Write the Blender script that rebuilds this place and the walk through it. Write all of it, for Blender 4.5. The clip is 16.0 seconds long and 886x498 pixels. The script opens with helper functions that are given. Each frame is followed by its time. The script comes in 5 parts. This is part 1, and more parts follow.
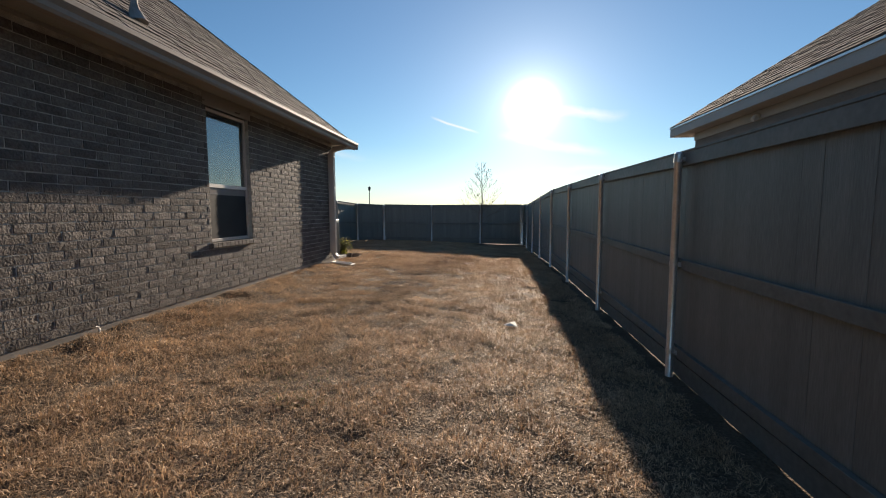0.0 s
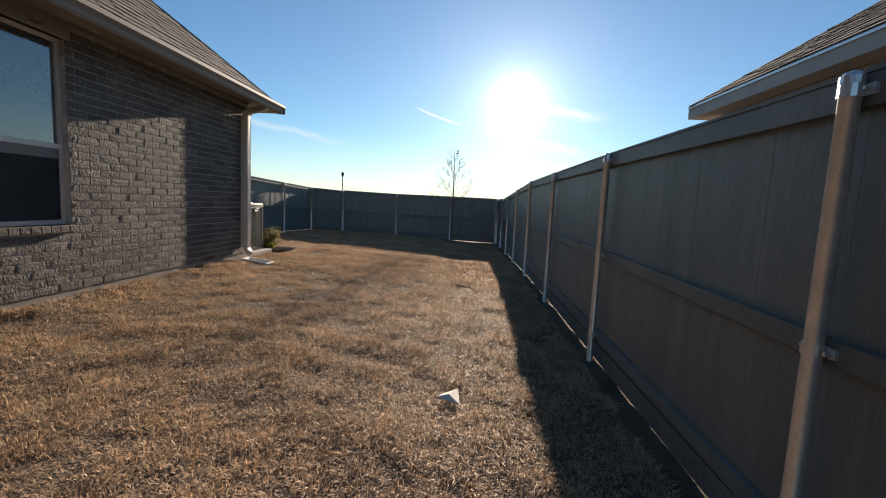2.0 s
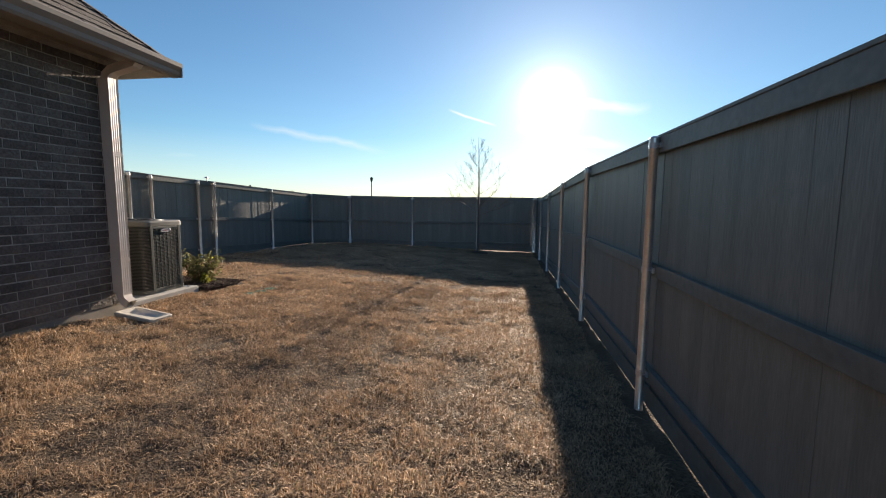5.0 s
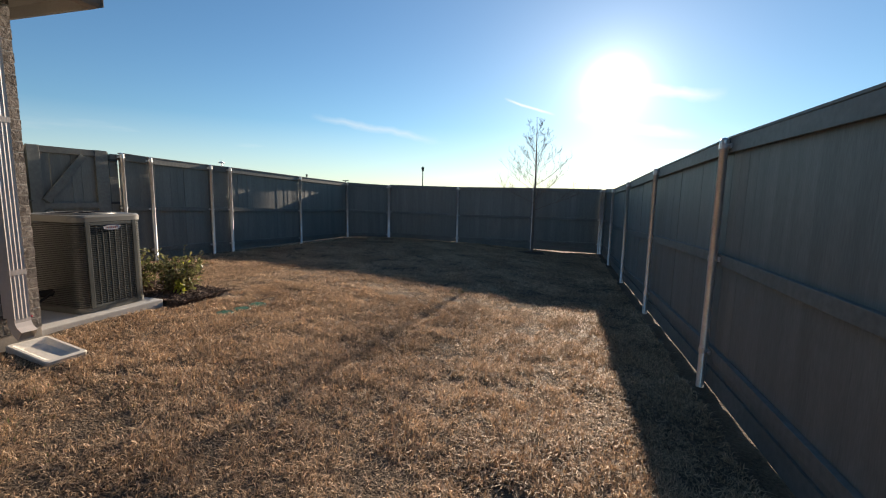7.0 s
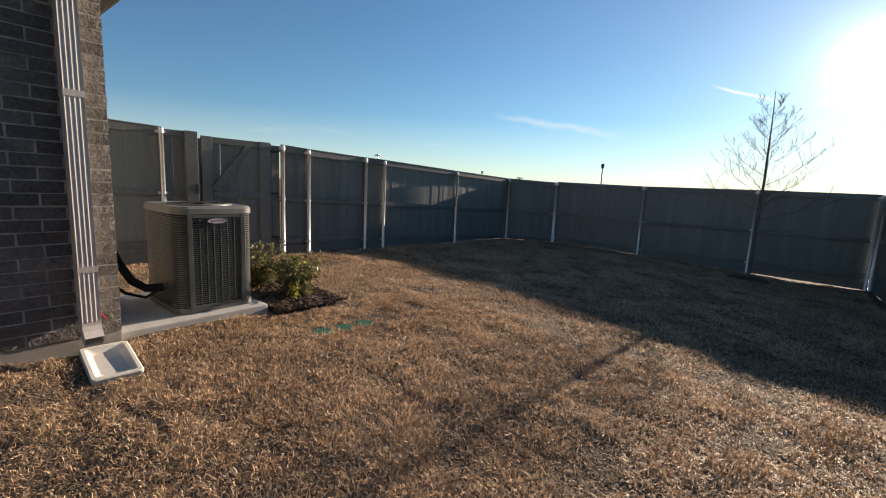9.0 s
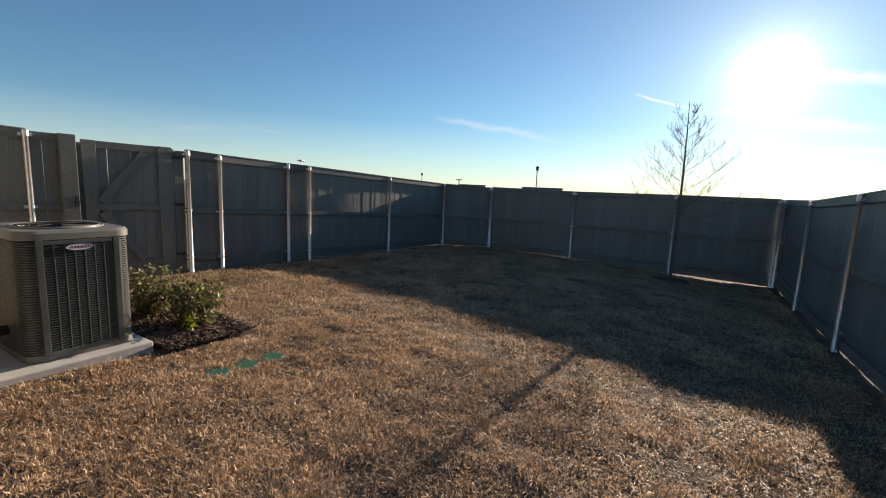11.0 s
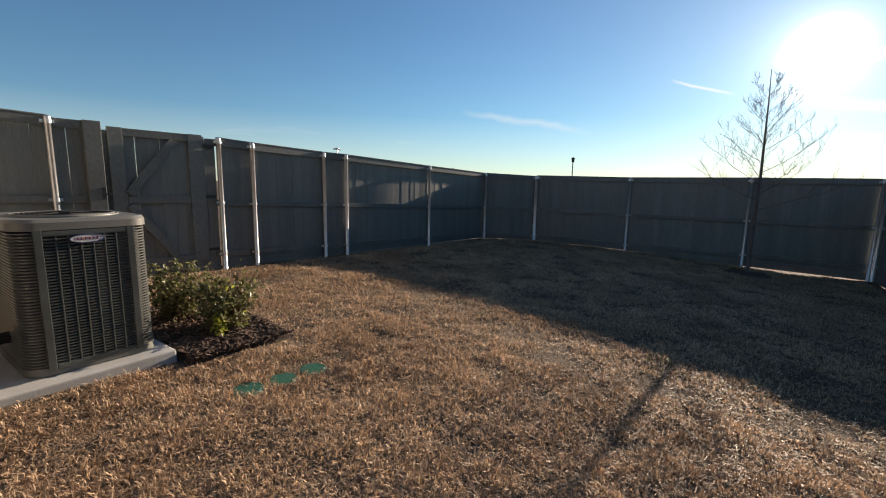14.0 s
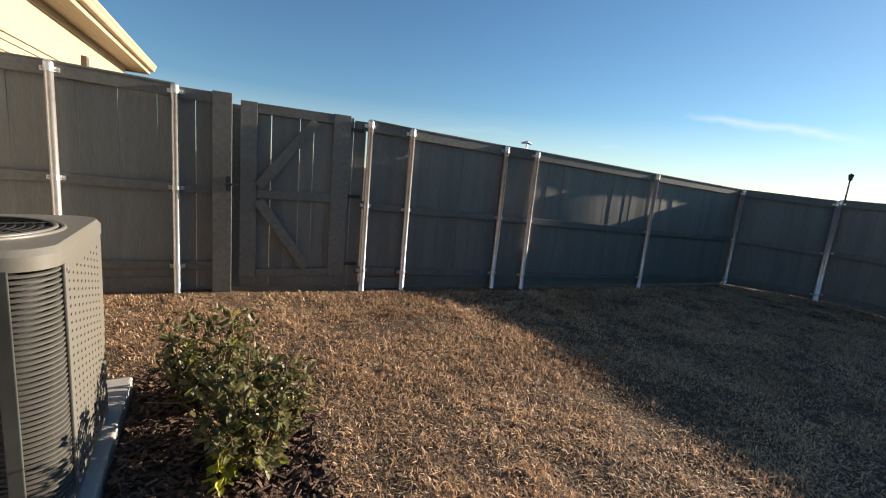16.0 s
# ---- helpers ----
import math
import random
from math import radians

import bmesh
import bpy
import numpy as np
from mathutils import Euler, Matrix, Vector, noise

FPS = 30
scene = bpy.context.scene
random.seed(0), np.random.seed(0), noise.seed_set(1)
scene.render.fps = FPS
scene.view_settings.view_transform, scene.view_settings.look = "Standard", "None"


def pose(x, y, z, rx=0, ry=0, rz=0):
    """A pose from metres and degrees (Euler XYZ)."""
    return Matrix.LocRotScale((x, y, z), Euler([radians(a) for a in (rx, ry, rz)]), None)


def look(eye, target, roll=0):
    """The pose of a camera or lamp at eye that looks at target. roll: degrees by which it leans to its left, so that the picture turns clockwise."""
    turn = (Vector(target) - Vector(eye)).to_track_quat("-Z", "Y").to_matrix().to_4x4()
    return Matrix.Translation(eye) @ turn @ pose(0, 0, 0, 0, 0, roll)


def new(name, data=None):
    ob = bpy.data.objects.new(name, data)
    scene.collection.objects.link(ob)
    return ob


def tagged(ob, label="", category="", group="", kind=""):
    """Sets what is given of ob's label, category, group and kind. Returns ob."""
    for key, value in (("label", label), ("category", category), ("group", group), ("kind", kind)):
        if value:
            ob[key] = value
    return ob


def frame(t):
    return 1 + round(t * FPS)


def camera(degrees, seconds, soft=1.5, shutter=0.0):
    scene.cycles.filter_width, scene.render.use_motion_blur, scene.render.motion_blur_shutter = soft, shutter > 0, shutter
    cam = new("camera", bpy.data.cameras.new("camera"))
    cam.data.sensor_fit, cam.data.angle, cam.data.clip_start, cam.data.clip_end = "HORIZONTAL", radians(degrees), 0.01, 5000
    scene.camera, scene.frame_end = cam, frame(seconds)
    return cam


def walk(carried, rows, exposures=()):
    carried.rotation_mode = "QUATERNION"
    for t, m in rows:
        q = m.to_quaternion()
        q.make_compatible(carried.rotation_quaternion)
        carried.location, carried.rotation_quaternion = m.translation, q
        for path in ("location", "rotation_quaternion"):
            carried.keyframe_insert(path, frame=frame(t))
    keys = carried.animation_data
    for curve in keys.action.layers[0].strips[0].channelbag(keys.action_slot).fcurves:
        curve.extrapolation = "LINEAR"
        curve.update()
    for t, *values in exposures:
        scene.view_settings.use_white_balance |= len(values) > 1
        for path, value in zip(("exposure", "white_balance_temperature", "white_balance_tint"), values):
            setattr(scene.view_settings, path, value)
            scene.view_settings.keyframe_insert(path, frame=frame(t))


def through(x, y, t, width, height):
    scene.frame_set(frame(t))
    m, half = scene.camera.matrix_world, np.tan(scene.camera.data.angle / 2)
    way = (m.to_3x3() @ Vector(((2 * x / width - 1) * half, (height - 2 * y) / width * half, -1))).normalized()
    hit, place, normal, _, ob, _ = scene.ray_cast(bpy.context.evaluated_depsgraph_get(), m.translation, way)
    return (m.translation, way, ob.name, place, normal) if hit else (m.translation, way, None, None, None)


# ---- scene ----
cam = camera(92.7, 16.0, soft=1.1)
PATH = [
    (0, (-0.146, 0.24, 1.381), (-0.373, 2.22, 1.203), -0.2),
    (0.5, (-0.084, 0.747, 1.371), (-0.27, 2.729, 1.178), 1.2),
    (1, (-0.029, 1.268, 1.386), (-0.126, 3.256, 1.189), 1.5),
    (1.5, (0.114, 1.816, 1.401), (0.003, 3.802, 1.197), 2.4),
    (2, (0.169, 2.44, 1.369), (0.049, 4.425, 1.156), 2.9),
    (2.5, (0.256, 3.029, 1.379), (0.086, 5.01, 1.162), -0.2),
    (3, (0.267, 3.587, 1.411), (0.045, 5.563, 1.204), -0.4),
    (3.5, (0.286, 4.166, 1.448), (0.013, 6.138, 1.251), 0.1),
    (4, (0.388, 4.689, 1.46), (0.101, 6.659, 1.271), 3.0),
    (4.5, (0.377, 5.211, 1.437), (0.077, 7.179, 1.244), 2.1),
    (5, (0.391, 5.695, 1.432), (0.092, 7.662, 1.222), 0.5),
    (5.2, (0.377, 5.889, 1.449), (0.076, 7.856, 1.245), 0.6),
    (7.5, (0.139, 7.988, 1.452), (-0.623, 9.812, 1.149), 2.1),
    (8, (0.023, 8.419, 1.436), (-1.009, 10.102, 1.115), 3.5),
    (10.5, (-0.297, 9.388, 1.56), (-1.582, 10.893, 1.273), 2.5),
    (11, (-0.234, 9.423, 1.584), (-1.246, 11.126, 1.308), 2.4),
    (11.5, (-0.143, 9.433, 1.572), (-0.86, 11.284, 1.325), 2.7),
    (12, (-0.143, 9.447, 1.588), (-0.606, 11.378, 1.349), 3.5),
    (12.5, (-0.117, 9.454, 1.592), (-0.405, 11.42, 1.362), 3.3),
    (13, (-0.198, 9.503, 1.568), (-0.601, 11.448, 1.338), 2.3),
    (13.5, (-0.429, 9.607, 1.497), (-1.258, 11.409, 1.237), 2.3),
    (14, (-0.833, 9.84, 1.426), (-1.965, 11.462, 1.126), 1.1),
    (14.5, (-1.163, 10.262, 1.378), (-2.458, 11.759, 1.087), 2.3),
    (15, (-1.517, 10.68, 1.337), (-2.932, 12.064, 1.05), 5.4),
    (15.5, (-1.973, 11.099, 1.478), (-3.465, 12.39, 1.154), 5.7),
    (16, (-2.469, 11.442, 1.517), (-4.172, 12.433, 1.175), 5.4),
]
EXPOSURES = [(0.0, 1.12), (2.0, 1.22), (5.0, 1.32), (8.0, 1.22), (10.5, 1.22), (12.0, 1.08), (13.5, 1.08), (14.5, 1.22), (16.0, 1.36)]
walk(cam, [(t, look(eye, target, roll)) for t, eye, target, roll in PATH], EXPOSURES)

# ---- light ----
SUN_AZ, SUN_EL = radians(5.2), radians(13.2)
SUN_DIR = Vector((math.sin(SUN_AZ) * math.cos(SUN_EL), math.cos(SUN_AZ) * math.cos(SUN_EL), math.sin(SUN_EL)))


def sky_world():
    w = bpy.data.worlds.new("sky")
    w.use_nodes = True
    scene.world = w
    nt = w.node_tree
    nt.nodes.clear()
    N, L = nt.nodes.new, nt.links.new
    out, bg, sky = N("ShaderNodeOutputWorld"), N("ShaderNodeBackground"), N("ShaderNodeTexSky")
    sky.sky_type, sky.sun_disc = "NISHITA", False
    sky.sun_elevation, sky.sun_rotation = SUN_EL, SUN_AZ
    sky.air_density, sky.dust_density, sky.ozone_density, sky.altitude = 1.0, 0.08, 3.3, 100
    tc = N("ShaderNodeTexCoord")
    # thin cirrus: long streaks, seen low in the sky
    sep = N("ShaderNodeSeparateXYZ")
    L(tc.outputs["Generated"], sep.inputs[0])
    mp = N("ShaderNodeMapping")
    mp.inputs["Rotation"].default_value = (0.0, radians(9), 0.0)
    mp.inputs["Scale"].default_value = (2.2, 2.2, 17.0)
    L(tc.outputs["Generated"], mp.inputs["Vector"])
    nz = N("ShaderNodeTexNoise")
    nz.inputs["Scale"].default_value, nz.inputs["Detail"].default_value, nz.inputs["Roughness"].default_value = 1.35, 7.0, 0.55
    L(mp.outputs[0], nz.inputs["Vector"])
    cr = N("ShaderNodeMapRange")
    cr.inputs["From Min"].default_value, cr.inputs["From Max"].default_value = 0.50, 0.78
    L(nz.outputs["Fac"], cr.inputs["Value"])
    band = N("ShaderNodeMapRange")
    band.inputs["From Min"].default_value, band.inputs["From Max"].default_value = 0.15, 0.03
    L(sep.outputs["Z"], band.inputs["Value"])
    cl = N("ShaderNodeMath")
    cl.operation = "MULTIPLY"
    low = N("ShaderNodeMath")
    low.operation, low.inputs[1].default_value = "MAXIMUM", 0.42
    L(cr.outputs[0], low.inputs[0])
    L(low.outputs[0], cl.inputs[0])
    L(band.outputs[0], cl.inputs[1])
    cl2 = N("ShaderNodeMath")
    cl2.operation, cl2.inputs[1].default_value = "MULTIPLY", 0.55
    L(cl.outputs[0], cl2.inputs[0])
    mix = N("ShaderNodeMixRGB")
    mix.inputs["Color2"].default_value = (10.0, 9.4, 8.6, 1)
    L(cl2.outputs[0], mix.inputs["Fac"])
    # clear winter blue
    deep = N("ShaderNodeMixRGB")
    deep.blend_type, deep.inputs["Fac"].default_value = "MULTIPLY", 1.0
    deep.inputs["Color2"].default_value = (0.87, 1.02, 1.07, 1)
    L(sky.outputs[0], deep.inputs["Color1"])
    L(deep.outputs[0], mix.inputs["Color1"])
    # a contrail and two longer wisps of cloud, each an arc of the sky
    lit = mix.outputs[0]
    for (a0, e0), (a1, e1), width, amount in (((-8.2, 12.3), (-1.6, 10.1), 0.0035, 0.75), ((-33.0, 9.4), (-16.5, 7.0), 0.010, 0.32), ((0.5, 9.8), (15.0, 7.2), 0.013, 0.6), ((1.0, 13.3), (17.0, 11.4), 0.014, 0.6), ((6.0, 5.6), (24.0, 4.4), 0.010, 0.45)):
        p, q = [Vector((math.sin(radians(a)) * math.cos(radians(e)), math.cos(radians(a)) * math.cos(radians(e)), math.sin(radians(e)))) for a, e in ((a0, e0), (a1, e1))]
        across, centre = p.cross(q).normalized(), (p + q).normalized()
        wob = N("ShaderNodeTexNoise")
        wob.inputs["Scale"].default_value, wob.inputs["Detail"].default_value = 14.0, 5.0
        L(tc.outputs["Generated"], wob.inputs["Vector"])
        d1 = N("ShaderNodeVectorMath")
        d1.operation, d1.inputs[1].default_value = "DOT_PRODUCT", tuple(across)
        L(tc.outputs["Generated"], d1.inputs[0])
        wb = N("ShaderNodeMath")
        wb.operation, wb.inputs[1].default_value, wb.inputs[2].default_value = "MULTIPLY_ADD", width * 2.6, -width * 1.3
        L(wob.outputs["Fac"], wb.inputs[0])
        sm = N("ShaderNodeMath")
        sm.operation = "ADD"
        L(d1.outputs["Value"], sm.inputs[0])
        L(wb.outputs[0], sm.inputs[1])
        ab = N("ShaderNodeMath")
        ab.operation = "ABSOLUTE"
        L(sm.outputs[0], ab.inputs[0])
        r1 = N("ShaderNodeMapRange")
        r1.inputs["From Min"].default_value, r1.inputs["From Max"].default_value = width, 0.0
        L(ab.outputs[0], r1.inputs["Value"])
        d2 = N("ShaderNodeVectorMath")
        d2.operation, d2.inputs[1].default_value = "DOT_PRODUCT", tuple(centre)
        L(tc.outputs["Generated"], d2.inputs[0])
        r2 = N("ShaderNodeMapRange")
        half = p.angle(q) / 2
        r2.inputs["From Min"].default_value, r2.inputs["From Max"].default_value = math.cos(half), math.cos(half * 0.45)
        L(d2.outputs["Value"], r2.inputs["Value"])
        m1 = N("ShaderNodeMath")
        m1.operation = "MULTIPLY"
        L(r1.outputs[0], m1.inputs[0])
        L(r2.outputs[0], m1.inputs[1])
        m2 = N("ShaderNodeMath")
        m2.operation, m2.inputs[1].default_value = "MULTIPLY", amount
        L(m1.outputs[0], m2.inputs[0])
        mw = N("ShaderNodeMixRGB")
        mw.inputs["Color2"].default_value = (8.5, 8.2, 7.6, 1)
        L(m2.outputs[0], mw.inputs["Fac"])
        L(lit, mw.inputs["Color1"])
        lit = mw.outputs[0]
    # sun's bright disc and thin-cloud aureole, widened to stand in for lens glare
    dot = N("ShaderNodeVectorMath")
    dot.operation, dot.inputs[1].default_value = "DOT_PRODUCT", tuple(SUN_DIR)
    nv = N("ShaderNodeVectorMath")
    nv.operation = "NORMALIZE"
    L(tc.outputs["Generated"], nv.inputs[0])
    L(nv.outputs[0], dot.inputs[0])
    cur = lit
    for power, amount, colour in ((2200.0, 60.0, (1, 0.99, 0.97)), (330.0, 4.0, (1, 0.99, 0.96)), (60.0, 1.5, (1, 0.98, 0.95)), (9.0, 0.75, (1, 0.92, 0.82))):
        mx = N("ShaderNodeMath")
        mx.operation, mx.inputs[1].default_value = "MAXIMUM", 0.0
        L(dot.outputs["Value"], mx.inputs[0])
        pw = N("ShaderNodeMath")
        pw.operation, pw.inputs[1].default_value = "POWER", power
        L(mx.outputs[0], pw.inputs[0])
        add = N("ShaderNodeMixRGB")
        add.blend_type, add.inputs["Color2"].default_value = "ADD", (*[c * amount for c in colour], 1)
        L(pw.outputs[0], add.inputs["Fac"])
        L(cur, add.inputs["Color1"])
        cur = add.outputs[0]
    bg.inputs["Strength"].default_value = 0.053
    L(cur, bg.inputs["Color"])
    L(bg.outputs[0], out.inputs["Surface"])


sky_world()
sun_lamp = bpy.data.lights.new("sun", "SUN")
sun_lamp.energy, sun_lamp.angle, sun_lamp.color = 5.0, radians(0.6), (1.0, 0.82, 0.64)
sun = new("sun", sun_lamp)
sun.matrix_world = look(SUN_DIR * 80, (0, 0, 0))


# ---- materials ----
def material(name, colour, rough=0.8, metal=0.0, vary=0.25, scale=6.0, fine=90.0, bump=0.3, depth=0.004, second=None, stretch=(1, 1, 1), pieces=0.0, spec=0.3):
    """A surface with two scales of colour variation, a bump, and a change of tone from piece to piece."""
    m = bpy.data.materials.new(name)
    m.use_nodes = True
    nt = m.node_tree
    N, L = nt.nodes.new, nt.links.new
    b = nt.nodes["Principled BSDF"]
    b.inputs["Roughness"].default_value, b.inputs["Metallic"].default_value = rough, metal
    b.inputs["Specular IOR Level"].default_value = spec
    tc, mp = N("ShaderNodeTexCoord"), N("ShaderNodeMapping")
    geo = N("ShaderNodeNewGeometry")
    L(geo.outputs["Position"], mp.inputs["Vector"])
    mp.inputs["Scale"].default_value = stretch
    n1, n2 = N("ShaderNodeTexNoise"), N("ShaderNodeTexNoise")
    for n, s, d in ((n1, scale, 4.0), (n2, fine, 3.0)):
        n.inputs["Scale"].default_value, n.inputs["Detail"].default_value = s, d
        L(mp.outputs[0], n.inputs["Vector"])
    second = second or tuple(c * 0.55 for c in colour)
    mix = N("ShaderNodeMixRGB")
    mix.inputs["Color1"].default_value, mix.inputs["Color2"].default_value = (*colour, 1), (*second, 1)
    r1 = N("ShaderNodeMapRange")
    r1.inputs["From Min"].default_value, r1.inputs["From Max"].default_value = 0.3, 0.7
    L(n1.outputs["Fac"], r1.inputs["Value"])
    L(r1.outputs[0], mix.inputs["Fac"])
    val = N("ShaderNodeMapRange")
    val.inputs["From Min"].default_value, val.inputs["From Max"].default_value = 0.25, 0.75
    val.inputs["To Min"].default_value, val.inputs["To Max"].default_value = 1 - vary, 1 + vary
    L(n2.outputs["Fac"], val.inputs["Value"])
    factor = val.outputs[0]
    if pieces:
        oi = N("ShaderNodeObjectInfo")
        s1 = N("ShaderNodeMath")
        s1.operation = "ADD"
        L(oi.outputs["Random"], s1.inputs[0])
        L(geo.outputs["Random Per Island"], s1.inputs[1])
        fr = N("ShaderNodeMath")
        fr.operation = "FRACT"
        L(s1.outputs[0], fr.inputs[0])
        pr = N("ShaderNodeMapRange")
        pr.inputs["To Min"].default_value, pr.inputs["To Max"].default_value = 1 - pieces, 1 + pieces
        L(fr.outputs[0], pr.inputs["Value"])
        mu = N("ShaderNodeMath")
        mu.operation = "MULTIPLY"
        L(factor, mu.inputs[0])
        L(pr.outputs[0], mu.inputs[1])
        factor = mu.outputs[0]
    mul = N("ShaderNodeVectorMath")
    mul.operation = "SCALE"
    L(mix.outputs[0], mul.inputs[0])
    L(factor, mul.inputs["Scale"])
    L(mul.outputs[0], b.inputs["Base Color"])
    if bump:
        bp = N("ShaderNodeBump")
        bp.inputs["Strength"].default_value, bp.inputs["Distance"].default_value = bump, depth
        L(n2.outputs["Fac"], bp.inputs["Height"])
        L(bp.outputs[0], b.inputs["Normal"])
    return m


def leafy(name, colour, second, through=0.35, scale=3.0, fine=40.0, pieces=0.35, rough=0.65, spec=0.3):
    """Thin plant matter: part of the light passes through."""
    m = material(name, colour, rough=rough, vary=0.3, scale=scale, fine=fine, bump=0, second=second, pieces=pieces, spec=spec)
    nt = m.node_tree
    b = nt.nodes["Principled BSDF"]
    tr, mixs = nt.nodes.new("ShaderNodeBsdfTranslucent"), nt.nodes.new("ShaderNodeMixShader")
    src = b.inputs["Base Color"].links[0].from_socket
    nt.links.new(src, tr.inputs["Color"])
    mixs.inputs["Fac"].default_value = through
    nt.links.new(b.outputs[0], mixs.inputs[1])
    nt.links.new(tr.outputs[0], mixs.inputs[2])
    nt.links.new(mixs.outputs[0], nt.nodes["Material Output"].inputs["Surface"])
    return m


def ground_material():
    m = material("dry_lawn_soil", (0.15, 0.105, 0.066), rough=0.95, vary=0.5, scale=2.2, fine=55.0, bump=0.9, depth=0.03, second=(0.08, 0.058, 0.038))
    return m


M_SOIL = ground_material()
M_GRASS = leafy("dormant_grass", (0.60, 0.425, 0.265), (0.37, 0.245, 0.145), 0.22, scale=1.1, pieces=0.6, spec=0.5)
M_GREEN = leafy("green_grass", (0.10, 0.17, 0.045), (0.16, 0.17, 0.06), 0.3)
M_MORTAR = material("mortar", (0.52, 0.50, 0.455), rough=0.95, vary=0.25, scale=9, fine=160, bump=0.6, depth=0.004)
M_BRICK = material("brick", (0.150, 0.134, 0.120), rough=0.85, vary=0.42, scale=7, fine=48, bump=1.0, depth=0.010, second=(0.106, 0.097, 0.089), pieces=0.28)
M_CONC = material("concrete", (0.33, 0.30, 0.26), rough=0.9, vary=0.15, scale=3, fine=120, bump=0.4, depth=0.002, second=(0.25, 0.225, 0.19))
M_PAD = material("pad_concrete", (0.47, 0.46, 0.44), rough=0.85, vary=0.12, scale=4, fine=140, bump=0.3, depth=0.002, second=(0.37, 0.36, 0.335))
M_SHINGLE = material("asphalt_shingle", (0.135, 0.115, 0.10), rough=0.95, vary=0.35, scale=4, fine=300, bump=0.6, depth=0.002, second=(0.095, 0.085, 0.08), pieces=0.28)
M_TRIM = material("taupe_paint", (0.315, 0.30, 0.27), rough=0.5, vary=0.05, scale=2, fine=60, bump=0.05, second=(0.28, 0.265, 0.24))
M_SOFFIT = material("soffit_paint", (0.30, 0.29, 0.26), rough=0.7, vary=0.05, scale=2, fine=60, bump=0.05, second=(0.27, 0.26, 0.23))
M_GUTTER = material("gutter_metal", (0.27, 0.245, 0.215), rough=0.55, vary=0.06, scale=2, fine=40, bump=0.03, second=(0.235, 0.21, 0.185), spec=0.3)
M_SPOUT = material("downspout_metal", (0.62, 0.56, 0.50), rough=0.4, vary=0.06, scale=3, fine=40, bump=0.03, second=(0.56, 0.50, 0.45), spec=0.5)
M_FENCE = material("dark_stained_cedar", (0.180, 0.185, 0.167), rough=0.54, vary=0.18, scale=2.0, fine=22, bump=0.35, depth=0.003, second=(0.147, 0.151, 0.137), stretch=(6, 6, 0.6), pieces=0.09, spec=0.5)
M_RAIL = material("dark_stained_rail", (0.162, 0.166, 0.150), rough=0.56, vary=0.2, scale=2.0, fine=25, bump=0.3, depth=0.002, second=(0.122, 0.125, 0.113), pieces=0.12, spec=0.5)
M_GALV = material("galvanised_steel", (0.74, 0.74, 0.74), rough=0.34, metal=0.75, vary=0.10, scale=9, fine=60, bump=0.04, second=(0.60, 0.60, 0.59))
M_WHITE = material("white_vinyl", (0.70, 0.68, 0.64), rough=0.4, vary=0.04, scale=3, fine=50, bump=0.02, second=(0.66, 0.64, 0.6))
# insect screen colour, also used to paint the room's dark behind the panes
M_SCREEN_ROOM_SHADE = material("insect_screen", (0.03, 0.032, 0.034), rough=0.7, vary=0.15, scale=3, fine=500, bump=0.3, depth=0.001)
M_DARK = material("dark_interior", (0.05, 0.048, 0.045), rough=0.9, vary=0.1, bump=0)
M_ACBODY = material("olive_grey_enamel", (0.150, 0.150, 0.136), rough=0.42, vary=0.06, scale=4, fine=70, bump=0.04, second=(0.15, 0.145, 0.12), spec=0.5)
M_ACLOUV = material("louvre_enamel", (0.110, 0.110, 0.100), rough=0.3, vary=0.08, scale=5, fine=60, bump=0.02, second=(0.095, 0.095, 0.086), spec=0.6)
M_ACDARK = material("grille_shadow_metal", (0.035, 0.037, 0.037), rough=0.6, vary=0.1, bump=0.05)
M_ACSLAT = material("grille_wire", (0.082, 0.092, 0.086), rough=0.4, vary=0.08, scale=5, fine=60, bump=0.02, spec=0.5)
M_BLACK = material("black_foam", (0.018, 0.018, 0.018), rough=0.75, vary=0.2, bump=0.2)
M_BADGE = material("badge_white", (0.75, 0.75, 0.74), rough=0.3, vary=0.02, bump=0)
M_BADGEBLUE = material("badge_blue", (0.05, 0.06, 0.16), rough=0.35, vary=0.05, bump=0)
M_RED = material("red_plastic", (0.30, 0.025, 0.05), rough=0.4, vary=0.05, bump=0)
M_VALVE = material("green_plastic", (0.035, 0.16, 0.10), rough=0.55, vary=0.2, scale=14, fine=120, bump=0.3, second=(0.06, 0.14, 0.10))
M_SPLASH = material("pale_plastic", (0.66, 0.62, 0.55), rough=0.6, vary=0.08, scale=8, fine=60, bump=0.05, second=(0.58, 0.54, 0.47))
M_MULCH = material("bark_mulch", (0.14, 0.090, 0.062), rough=0.85, vary=0.45, scale=14, fine=120, bump=0.6, depth=0.01, second=(0.065, 0.042, 0.03), pieces=0.5)
M_LEAF = leafy("shrub_leaf", (0.20, 0.19, 0.080), (0.105, 0.115, 0.045), 0.42, scale=5.0, pieces=0.5, rough=0.42, spec=0.5)
M_LEAFY = leafy("yellow_leaf", (0.46, 0.46, 0.07), (0.30, 0.34, 0.06), 0.42, scale=5.0, rough=0.4, spec=0.5)
M_TWIG = material("shrub_twig", (0.24, 0.15, 0.09), rough=0.7, vary=0.3, scale=12, fine=90, bump=0.2, second=(0.16, 0.10, 0.06))
M_BARK = material("grey_bark", (0.16, 0.125, 0.10), rough=0.9, vary=0.3, scale=12, fine=90, bump=0.5, second=(0.11, 0.09, 0.075))
